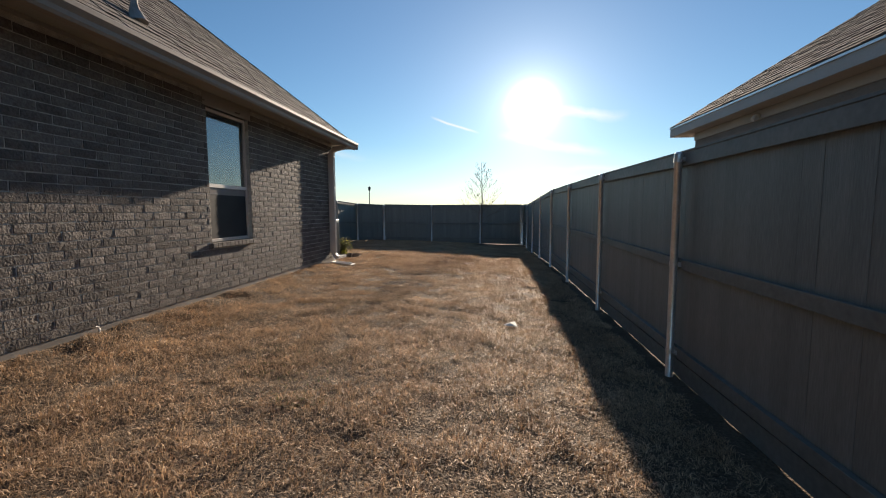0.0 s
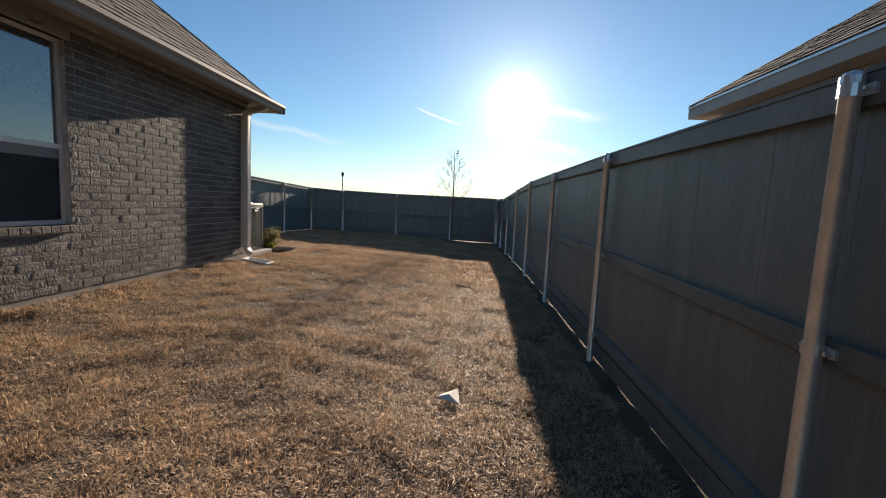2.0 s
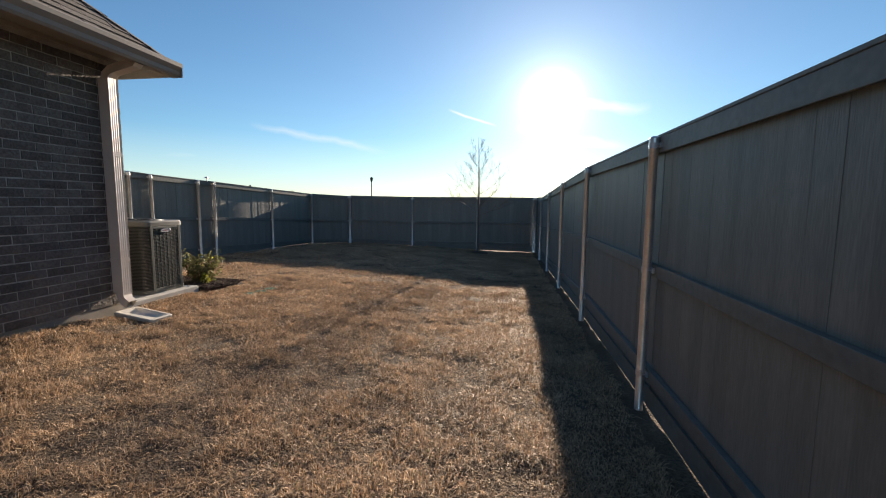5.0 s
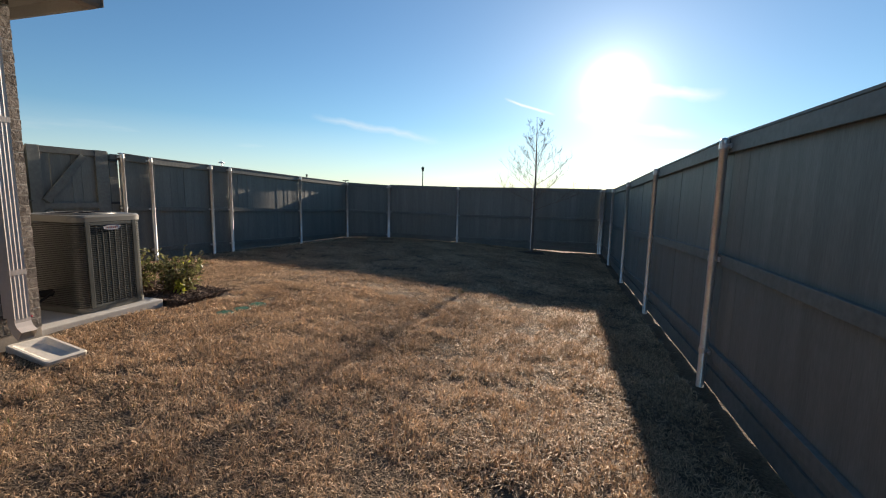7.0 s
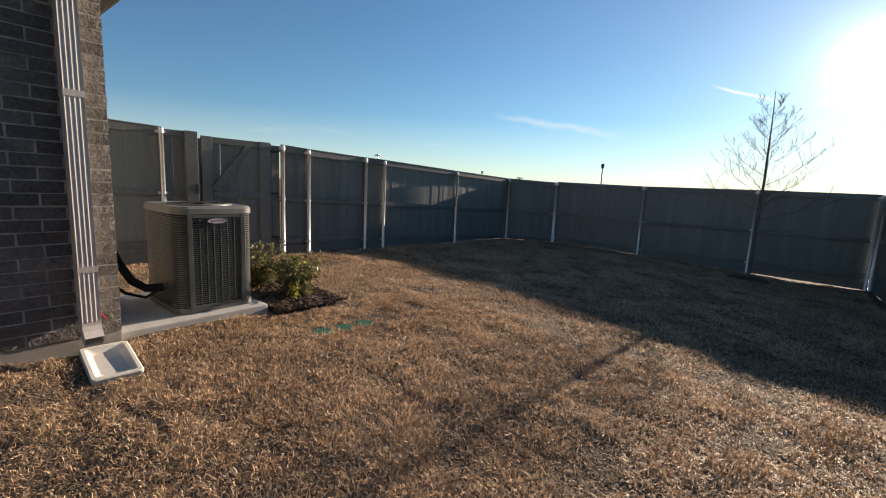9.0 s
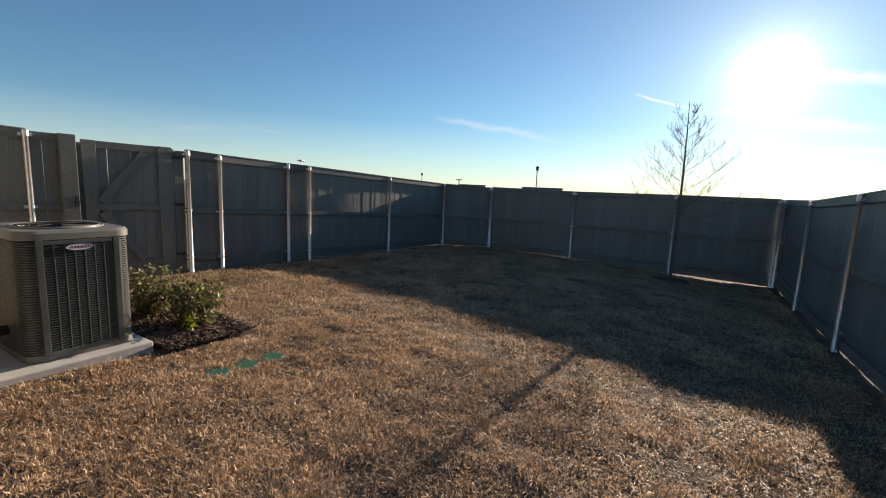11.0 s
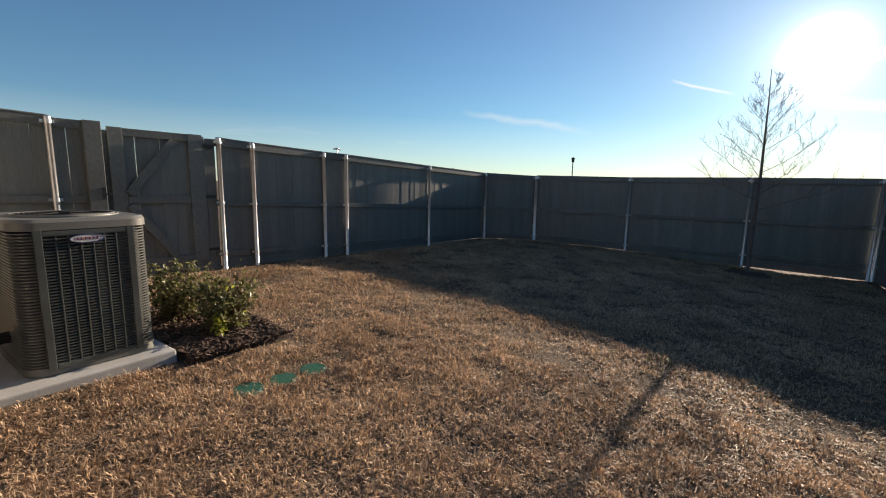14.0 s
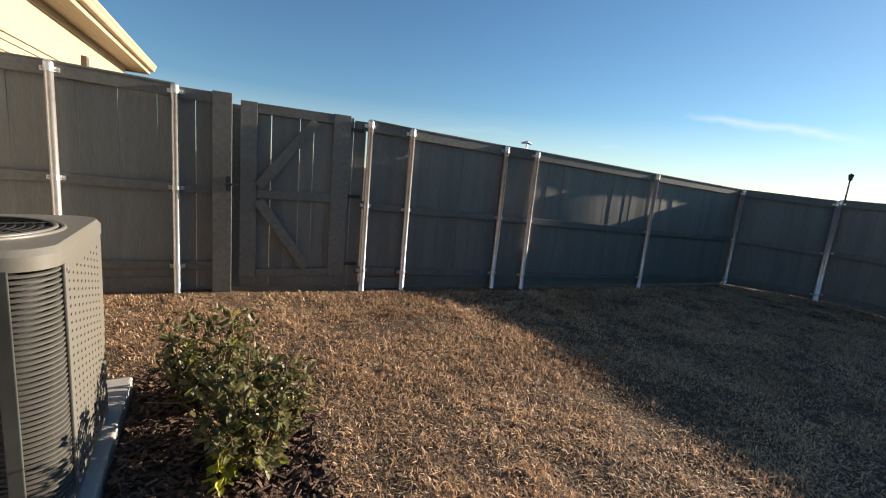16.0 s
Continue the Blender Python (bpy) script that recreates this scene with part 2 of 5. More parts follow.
M_TAN = material("cream_stucco", (0.42, 0.36, 0.265), rough=0.85, vary=0.05, scale=2, fine=200, bump=0.2, depth=0.001, second=(0.39, 0.33, 0.24))
M_TANTRIM = material("cream_trim", (0.46, 0.385, 0.27), rough=0.6, vary=0.05, bump=0.05, second=(0.42, 0.35, 0.245))
M_FAR = material("far_building", (0.30, 0.29, 0.28), rough=0.9, vary=0.1, scale=0.3, fine=3, bump=0)
M_POST = material("dark_lamp_metal", (0.05, 0.05, 0.05), rough=0.5, vary=0.1, bump=0)
M_PAPER = material("paper_scrap", (0.78, 0.74, 0.66), rough=0.8, vary=0.06, bump=0.1)
M_NWALL = material("neighbour_siding", (0.26, 0.235, 0.21), rough=0.85, vary=0.12, scale=3, fine=60, bump=0.3, second=(0.22, 0.20, 0.18))
M_NTRIM = material("pale_trim_paint", (0.50, 0.465, 0.42), rough=0.6, vary=0.05, scale=2, fine=60, bump=0.05, second=(0.45, 0.42, 0.38))
M_PIPE = material("vent_pipe_paint", (0.4, 0.37, 0.34), rough=0.5, vary=0.08, bump=0.05)


def glass_material():
    m = bpy.data.materials.new("window_glass")
    m.use_nodes = True
    b = m.node_tree.nodes["Principled BSDF"]
    b.inputs["Base Color"].default_value = (0.55, 0.6, 0.62, 1)
    b.inputs["Roughness"].default_value, b.inputs["IOR"].default_value = 0.0, 2.1
    b.inputs["Transmission Weight"].default_value = 0.9
    return m


M_GLASS = glass_material()


# ---- building helpers ----
def world_of(ob):
    return world_of(ob.parent) @ ob.matrix_parent_inverse @ ob.matrix_basis if ob.parent else ob.matrix_basis.copy()


def mesh_of(bm, name, mat):
    me = bpy.data.meshes.new(name)
    bm.to_mesh(me)
    bm.free()
    me.materials.append(mat)
    return me


def part(name, bm, mat, parent, label="", smooth=False, at=None):
    """One mesh object in world coordinates (or a shared mesh at the pose 'at') under a thing or a part."""
    me = bm if isinstance(bm, bpy.types.Mesh) else mesh_of(bm, name, mat)
    if smooth:
        me.polygons.foreach_set("use_smooth", [True] * len(me.polygons))
    ob = new(name, me)
    if at is not None:
        ob.matrix_basis = at
    if parent:
        ob.parent = parent
        ob.matrix_parent_inverse = world_of(parent).inverted()
    return tagged(ob, label) if label else ob


def thing(name, place, label, category, group="", kind=""):
    ob = new(name)
    ob.empty_display_size = 0.2
    ob.location = place
    return tagged(ob, label, category, group, kind)


def box(bm, x0, x1, y0, y1, z0, z1, m=None, bevel=0.0):
    vs = [bm.verts.new((x, y, z)) for z in (z0, z1) for y in (y0, y1) for x in (x0, x1)]
    fs = [bm.faces.new([vs[i] for i in q]) for q in ((0, 2, 3, 1), (4, 5, 7, 6), (0, 1, 5, 4), (2, 6, 7, 3), (0, 4, 6, 2), (1, 3, 7, 5))]
    if bevel:
        edges = list({e for f in fs for e in f.edges})
        r = bmesh.ops.bevel(bm, geom=edges, offset=bevel, segments=2, affect="EDGES", profile=0.6)
        vs = list({v for f in r["faces"] for v in f.verts} | {v for v in vs if v.is_valid})
    if m is not None:
        bmesh.ops.transform(bm, matrix=m, verts=vs)
    return bm


def boxed(*a, **k):
    return box(bmesh.new(), *a, **k)


def tube(bm, pts, radii, sides=8, caps=True):
    """A round bar along a line of points."""
    rings = []
    pts = [Vector(p) for p in pts]
    for i, p in enumerate(pts):
        d = (pts[min(i + 1, len(pts) - 1)] - pts[max(i - 1, 0)]).normalized()
        a = d.cross(Vector((0, 0, 1)) if abs(d.z) < 0.9 else Vector((1, 0, 0))).normalized()
        b = d.cross(a)
        r = radii[i] if isinstance(radii, (list, tuple)) else radii
        rings.append([bm.verts.new(p + r * (a * math.cos(2 * math.pi * k / sides) + b * math.sin(2 * math.pi * k / sides))) for k in range(sides)])
    for q, s in zip(rings, rings[1:]):
        for k in range(sides):
            bm.faces.new((q[k], q[(k + 1) % sides], s[(k + 1) % sides], s[k]))
    if caps:
        bm.faces.new(rings[0])
        bm.faces.new(rings[-1][::-1])
    return bm


def extrude_profile(profile, axis_pts):
    """A closed profile of (u, v) swept between two places: u to the side, v up."""
    bm = bmesh.new()
    a, b = Vector(axis_pts[0]), Vector(axis_pts[1])
    d = (b - a).normalized()
    side = Vector((d.y, -d.x, 0)).normalized()
    up = side.cross(d)
    r = [[bm.verts.new(p + side * u + up * v) for u, v in profile] for p in (a, b)]
    n = len(profile)
    for k in range(n):
        bm.faces.new((r[0][k], r[0][(k + 1) % n], r[1][(k + 1) % n], r[1][k]))
    bm.faces.new(r[0][::-1])
    bm.faces.new(r[1])
    bmesh.ops.recalc_face_normals(bm, faces=bm.faces)
    return bm


def raw_mesh(name, verts, faces, mat):
    me = bpy.data.meshes.new(name)
    me.from_pydata([tuple(v) for v in verts], [], [tuple(f) for f in faces])
    me.materials.append(mat)
    return me


# ---- the lie of the land ----
WALL_X, WALL_Y = -3.87, 9.90


def land(x, y):
    """The lawn's height: it rises to the house and falls to the back fence."""
    rise = 0.28 * (1 - math.exp(min(x, 0.0) / 4.0))
    fall = 0.022 * min(max(y - 10.0, 0.0), 13.0)
    near = math.exp(-((x - WALL_X) / 0.35) ** 2) * 0.085 * min(max((9.9 - y) / 1.0, 0.0), 1.0)
    pad_side = 0.038 * math.exp(-((x + 4.0) / 0.4) ** 2 - ((y - 10.5) / 0.75) ** 2)
    return rise - fall + near + pad_side - 0.02


def rough_land(x, y):
    p = Vector((x, y, 0))
    return land(x, y) + 0.016 * noise.noise(p * 1.6) + 0.010 * noise.noise(p * 5.0) + 0.06 * max(noise.noise(p * 3.1), 0.0) * math.exp(-((x - WALL_X - 0.1) / 0.25) ** 2) * (1.0 if y < 9.4 else 0.0) + (0.022 * noise.noise(Vector((0.0, y * 2.6, 5.0))) + 0.010 * noise.noise(Vector((0.0, y * 8.0, 1.0))) if 1.2 < x < 1.6 else 0.0)


def ground_sheet():
    xs = [-3000, -900, -300, -120, -60, -30, -18, -12, -9] + list(np.linspace(-8.0, 2.2, 118)) + [3, 5, 9, 15, 30, 60, 120, 300, 900, 3000]
    ys = [-3000, -900, -300, -120, -60, -30, -15, -8, -5] + list(np.linspace(-3.0, 21.6, 270)) + [23, 26, 30, 40, 60, 120, 300, 900, 3000]
    verts = [(x, y, rough_land(x, y)) for y in ys for x in xs]
    n = len(xs)
    faces = [(j * n + i, j * n + i + 1, (j + 1) * n + i + 1, (j + 1) * n + i) for j in range(len(ys) - 1) for i in range(n - 1)]
    ob = new("ground", raw_mesh("ground", verts, faces, M_SOIL))
    ob.data.polygons.foreach_set("use_smooth", [True] * len(ob.data.polygons))
    tagged(ob, "dry winter lawn soil with straw-brown thatch", "ground", kind="structure")


ground_sheet()


# ---- fences ----
POST_MESH = {}


def post_mesh():
    """Galvanised round post, one metre high, scaled to its height; the cap is a part of its own."""
    if "post" not in POST_MESH:
        bm = tube(bmesh.new(), [(0, 0, 0), (0, 0, 1)], 0.030, 14)
        POST_MESH["post"] = mesh_of(bm, "post", M_GALV)
        POST_MESH["post"].polygons.foreach_set("use_smooth", [len(p.vertices) == 4 for p in POST_MESH["post"].polygons])
        bm = tube(bmesh.new(), [(0, 0, -0.03), (0, 0, 0.008), (0, 0, 0.020), (0, 0, 0.026)], [0.0335, 0.0335, 0.024, 0.008], 14)
        POST_MESH["cap"] = mesh_of(bm, "post_cap", M_GALV)
        bm = tube(bmesh.new(), [(0, 0, -0.02), (0, 0, 0.02)], 0.0345, 14)
        box(bm, -0.062, 0.062, 0.022, 0.034, -0.018, 0.018)
        tube(bm, [(-0.05, -0.004, 0), (-0.05, 0.03, 0)], 0.007, 6)
        tube(bm, [(0.05, -0.004, 0), (0.05, 0.03, 0)], 0.007, 6)
        POST_MESH["clamp"] = mesh_of(bm, "rail_clamp", M_GALV)
        bm = bmesh.new()
        box(bm, -0.5, 0.5, -0.0085, 0.0085, 0, 1)
        POST_MESH["picket"] = mesh_of(bm, "picket", M_FENCE)
        # a board that has shrunk towards its upper end
        bm = bmesh.new()
        rings = [[bm.verts.new((u, v, z)) for u, v in ((-k, -0.0085), (k, -0.0085), (k, 0.0085), (-k, 0.0085))] for k, z in ((0.503, 0.0), (0.501, 0.62), (0.480, 1.0))]
        for p, q in zip(rings, rings[1:]):
            for k in range(4):
                bm.faces.new((p[k], p[(k + 1) % 4], q[(k + 1) % 4], q[k]))
        bm.faces.new(rings[0][::-1])
        bm.faces.new(rings[-1])
        POST_MESH["shrunk"] = mesh_of(bm, "picket", M_FENCE)
    return POST_MESH


RAILS = (0.90, 1.64)


def fence_run(name, label, posts, gaps, bare=(), slits=(), warp=0.008):
    """posts: (x, y, top) along the yard's side, boards stand behind the posts; slits: bays whose boards have shrunk apart."""
    kit = post_mesh()
    rng = random.Random(len(posts) * 7 + len(name))
    f = thing(name, (posts[0][0], posts[0][1], land(posts[0][0], posts[0][1])), label, "fence")
    for i, (x, y, top) in enumerate(posts):
        a = posts[max(i - 1, 0)]
        b = posts[min(i + 1, len(posts) - 1)]
        yaw = math.atan2(b[1] - a[1], b[0] - a[0])
        z0 = land(x, y) - 0.25
        at = Matrix.Translation((x, y, z0)) @ Matrix.Rotation(yaw, 4, "Z") @ Matrix.Diagonal((1, 1, top - 0.012 - z0, 1))
        p = part("post", kit["post"], None, f, at=at)
        part("post_cap", kit["cap"], None, p, at=Matrix.Translation((x, y, top - 0.012)))
        for d in (0.05,) + RAILS:
            part("rail_clamp", kit["clamp"], None, p, at=Matrix.Translation((x, y, top - d)) @ Matrix.Rotation(yaw, 4, "Z"))
        if 0 < i < len(posts) - 1:
            t1, t2 = math.atan2(y - a[1], x - a[0]), math.atan2(b[1] - y, b[0] - x)
            if abs(t1 - t2) > 0.08:
                # board added outside the turn so no light leaks between the bays
                turn = (t1 + t2) / 2
                m = Matrix.Translation((x, y, 0)) @ Matrix.Rotation(turn, 4, "Z")
                part("corner_board", boxed(-0.07, 0.07, 0.094, 0.125, land(x, y) - 0.02, top - 0.006, m), M_FENCE, f)
    for i, (a, b) in enumerate(zip(posts, posts[1:])):
        va, vb = Vector(a), Vector(b)
        flat = Vector((vb.x - va.x, vb.y - va.y, 0))
        length = flat.length
        d = flat.normalized()
        back = Vector((-d.y, d.x, 0))
        yaw = math.atan2(d.y, d.x)
        slope = math.atan2(vb.z - va.z, length)
        base = Matrix.Translation(va) @ Matrix.Rotation(yaw, 4, "Z") @ Matrix.Rotation(-slope, 4, "Y")
        run = math.hypot(length, vb.z - va.z)
        if i in bare:
            continue
        # fascia, two rails and the kickboard
        part("fascia_board", boxed(0.001, run - 0.001, 0.033, 0.052, -0.10, 0.004, base, 0.003), M_RAIL, f)
        part("top_cap", boxed(0.001, run - 0.001, 0.028, 0.105, 0.0045, 0.022, base, 0.003), M_RAIL, f)
        for dd in RAILS:
            part("rail", boxed(0.001, run - 0.001, 0.034, 0.072, -dd - 0.042, -dd + 0.042, base, 0.004), M_RAIL, f)
        za, zb = land(a[0], a[1]) + gaps[i], land(b[0], b[1]) + gaps[i]
        kick = bmesh.new()
        vs = []
        for off in (0.052, 0.070):
            for (px, zz, tt) in ((0.0, za, 0.14), (length, zb, 0.14)):
                q = va + d * px + back * off
                vs.append(kick.verts.new((q.x, q.y, zz)))
                vs.append(kick.verts.new((q.x, q.y, zz + tt)))
        for q in ((0, 2, 3, 1), (4, 5, 7, 6), (0, 1, 5, 4), (2, 6, 7, 3), (1, 3, 7, 5), (0, 4, 6, 2)):
            kick.faces.new([vs[k] for k in q])
        bmesh.ops.recalc_face_normals(kick, faces=kick.faces)
        part("kickboard", kick, M_RAIL, f)
        n = max(1, round(length / 0.141))
        w = length / n
        for k in range(n):
            loose = i in slits and rng.random() < 0.75
            s = (k + 0.5) * w
            t = s / length
            bottom = land(va.x + d.x * s, va.y + d.y * s) + gaps[i] + (0.085 if gaps[i] else 0.02)
            top = va.z + (vb.z - va.z) * t - 0.004 - 0.5 * w * abs(math.tan(slope))
            q = va + d * s + back * (0.0825 + rng.uniform(-0.0015, 0.0015))
            at = (Matrix.Translation((q.x, q.y, bottom)) @ Matrix.Rotation(yaw + rng.uniform(-warp, warp), 4, "Z")
                  @ Matrix.Rotation(rng.uniform(-0.0006, 0.0006), 4, "Y") @ Matrix.Diagonal((w + 0.0006, 1, top - bottom, 1)))
            part("picket", kit["shrunk" if loose else "picket"], None, f, at=at)
    return f


RIGHT = [(1.36, 21.0, 1.675), (1.36, 18.56, 1.65), (1.36, 16.12, 1.73), (1.36, 13.68, 1.825), (1.36, 11.24, 1.90), (1.36, 8.80, 1.89), (1.36, 6.36, 1.876), (1.36, 3.92, 1.84), (1.36, 1.48, 1.83), (1.36, -0.96, 1.83), (1.36, -3.4, 1.83)]
BACK = [(-5.44, 20.87, 1.715), (-3.08, 20.95, 1.675), (-0.69, 20.97, 1.685), (1.30, 21.0, 1.675)]
LEFT = [(-7.30, 5.6, 2.14), (-7.22, 8.0, 2.12), (-7.08, 10.40, 2.105), (-7.056, 11.24, 2.08), (-6.95, 13.02, 2.012), (-6.915, 13.50, 1.985), (-6.87, 14.80, 1.94), (-6.78, 15.23, 1.925), (-6.64, 17.58, 1.832), (-6.52, 19.95, 1.75), (-5.47, 20.85, 1.695)]
fence_run("fence", "dark stained board fence on galvanised posts beside the lawn", RIGHT, [0.010, 0.014, 0.022, 0.026, 0.027, 0.024, 0.020, 0.014, 0.012, 0.012])
BACK_FENCE = fence_run("fence", "dark stained board fence across the back of the yard", BACK, [0.013, 0.008, 0.020])
LEFT_FENCE = fence_run("fence", "dark stained board fence with a gate, on galvanised posts", LEFT, [0.0, 0.0, 0.0, 0.0, 0.0, 0.016, 0.018, 0.028, 0.030, 0.016], bare=(3,), slits=(0, 1, 2), warp=0.022)
# boards added behind the end corners to shut out light leaks
part("corner_board", boxed(1.335, 1.46, 21.005, 21.03, -0.3, 1.672), M_FENCE, BACK_FENCE)
part("corner_board", boxed(-5.58, -5.40, 20.985, 21.01, -0.3, 1.70), M_FENCE, BACK_FENCE)


def gate():
    """Board gate with a K-brace between a wooden post and the steel post."""
    a, b = Vector(LEFT[3]), Vector(LEFT[4])
    d = Vector((b.x - a.x, b.y - a.y, 0)).normalized()
    yaw = math.atan2(d.y, d.x)
    g = land(-7.0, 12.2)
    base = Matrix.Translation((a.x, a.y, 0)) @ Matrix.Rotation(yaw, 4, "Z")
    kit = post_mesh()
    short = end = LEFT_FENCE
    for u in (0.085, 0.222):
        part("picket", kit["picket"], None, short, at=base @ Matrix.Translation((u, 0.083, g + 0.02)) @ Matrix.Diagonal((0.132, 1, 2.06 - g - 0.02, 1)))
    part("fascia_board", boxed(0.002, 0.285, 0.033, 0.052, 1.975, 2.075, base, 0.003), M_RAIL, short)
    for z in (1.18, 0.44):
        part("rail", boxed(0.002, 0.285, 0.034, 0.072, z - 0.042, z + 0.042, base, 0.004), M_RAIL, short)
    wp = thing("gate_post", tuple(base @ Vector((0.37, 0.03, g))), "square dark stained wooden gate post", "gate post")
    part("post_body", boxed(0.290, 0.455, -0.03, 0.10, g - 0.1, 2.08, base, 0.006), M_RAIL, wp)
    latch = thing("gate_latch", tuple(base @ Vector((0.43, -0.04, 1.24))), "black metal gate latch on the wooden post", "latch")
    part("latch_plate", boxed(0.405, 0.445, -0.037, -0.0302, 1.18, 1.32, base), M_POST, latch)
    part("latch_bar", boxed(0.40, 0.50, -0.055, -0.0375, 1.235, 1.255, base, 0.003), M_POST, latch)
    gt = thing("gate", tuple(base @ Vector((1.1, 0.05, g))), "closed dark stained wooden gate with diagonal braces", "gate")
    n = 8
    for k in range(n):
        w = 1.09 / n
        part("picket", kit["picket"], None, gt, at=base @ Matrix.Translation((0.53 + (k + 0.5) * w, 0.088, g + 0.035)) @ Matrix.Rotation((k % 3 - 1) * 0.0016, 4, "Y") @ Matrix.Diagonal((w - (0.0065 if k in (1, 2, 4, 6) else 0.001), 1, 2.025 - g - 0.035, 1)))
    for u0, u1 in ((0.525, 0.675), (1.40, 1.58)):
        part("stile", boxed(u0, u1, 0.040, 0.078, g + 0.15, 2.04, base, 0.004), M_RAIL, gt)
    for z0, z1 in ((1.94, 2.035), (1.12, 1.21), (g + 0.15, g + 0.235)):
        part("gate_rail", boxed(0.677, 1.398, 0.042, 0.076, z0, z1, base, 0.004), M_RAIL, gt)
    for (u0, z0), (u1, z1) in (((0.69, 1.24), (1.22, 1.925)), ((0.69, 1.10), (1.17, g + 0.25))):
        ang = math.atan2(z1 - z0, u1 - u0)
        ln = math.hypot(u1 - u0, z1 - z0)
        m = base @ Matrix.Translation((u0, 0, z0)) @ Matrix.Rotation(-ang, 4, "Y")
        part("brace", boxed(0, ln, 0.014, 0.0395, -0.05, 0.05, m, 0.003), M_RAIL, gt)
    # added dark strip behind the latch-side gap, only to keep light out
    part("stop_strip", boxed(0.44, 0.55, 0.105, 0.125, g + 0.04, 2.0, base), M_RAIL, gt)
    for z in (1.9, 1.2, 0.45):
        part("hinge", boxed(1.585, 1.72, 0.02, 0.032, z - 0.02, z + 0.02, base, 0.003), M_POST, gt)
    part("picket", kit["picket"], None, end, at=base @ Matrix.Translation((1.69, 0.083, g + 0.02)) @ Matrix.Diagonal((0.13, 1, 1.99 - g - 0.02, 1)))
    part("fascia_board", boxed(1.625, 1.782, 0.0535, 0.0725, 1.905, 2.002, base, 0.003), M_RAIL, end)


gate()


def fence_bracket():
    x, y, z = -6.80, 15.10, 1.935
    # small unidentified object on the fence top, built as a metal bracket
    t = thing("fence_top_bracket", (x, y, z), "small pale metal bracket fixed on the fence top", "bracket")
    part("stem", tube(bmesh.new(), [(x - 0.06, y, z), (x - 0.06, y, z + 0.09)], 0.012, 8), M_GALV, t)
    part("arm", tube(bmesh.new(), [(x - 0.06, y - 0.09, z + 0.085), (x - 0.06, y, z + 0.10), (x - 0.06, y + 0.07, z + 0.085)], [0.01, 0.02, 0.014], 8), M_GALV, t)


fence_bracket()

# ---- the brick house ----
FOUND = 0.30
SOFFIT = 2.955
EAVE = (-3.44, 10.24, 3.0)
WIN = (5.51, 6.49, 0.97, 2.77)
COURSE, BRICK = 0.083, 0.255
WEST = -6.75


def brick_shape(length, rng, back=-0.03):
    """One tumbled brick: a hewn, uneven face and worn edges, 32 triangles."""
    l, h, e = length / 2, 0.0368, 0.002
    ys = (-l, -l * rng.uniform(0.2, 0.45), l * rng.uniform(0.2, 0.45), l)
    verts = []
    for j, z in enumerate((-h, rng.uniform(-0.008, 0.008), h)):
        for i, y in enumerate(ys):
            rim = i in (0, 3) or j in (0, 2)
            verts.append((rng.uniform(0.0, 0.003) if rim else rng.uniform(0.001, 0.007), y + (rng.uniform(-e, 0.0) * (1 if y > 0 else -1) if rim else 0.0), z + (rng.uniform(-0.0016, 0.0008) * (1 if z > 0 else -1) if j != 1 else 0.0)))
    faces = [(j * 4 + i, j * 4 + i + 1, j * 4 + i + 5, j * 4 + i + 4) for j in (0, 1) for i in range(3)]
    edge = [0, 1, 2, 3, 7, 11, 10, 9, 8, 4]
    for k in edge:
        verts.append((back, max(-l, min(l, verts[k][1])), max(-h, min(h, verts[k][2]))))
    for k in range(10):
        m = (k + 1) % 10
        faces.append((edge[m], edge[k], 12 + k, 12 + m))
    return verts, faces


def brick_rows(y0, y1, z0, z1, hole):
    """(y centre, length, z) of every brick in running bond, cut round the hole."""
    rows = []
    n = int((z1 - z0) / COURSE)
    for i in range(n):
        z = z0 + (i + 0.5) * COURSE
        y = y1 - 0.005 - (BRICK / 2 if i % 2 else 0)
        spans = []
        if i % 2:
            spans.append((y1 - 0.005 - BRICK / 2 + 0.010, y1 - 0.002))
        while y - BRICK > y0:
            spans.append((y - BRICK + 0.010, y))
            y -= BRICK
        for a, b in spans:
            if hole[2] - 0.09 < z < hole[3] + 0.06 and b > hole[0] and a < hole[1]:
                if a < hole[0] - 0.03:
                    rows.append(((a + hole[0]) / 2, hole[0] - a, z))
                if b > hole[1] + 0.03:
                    rows.append(((b + hole[1]) / 2, b - hole[1], z))
                continue
            rows.append(((a + b) / 2, b - a, z))
    return rows


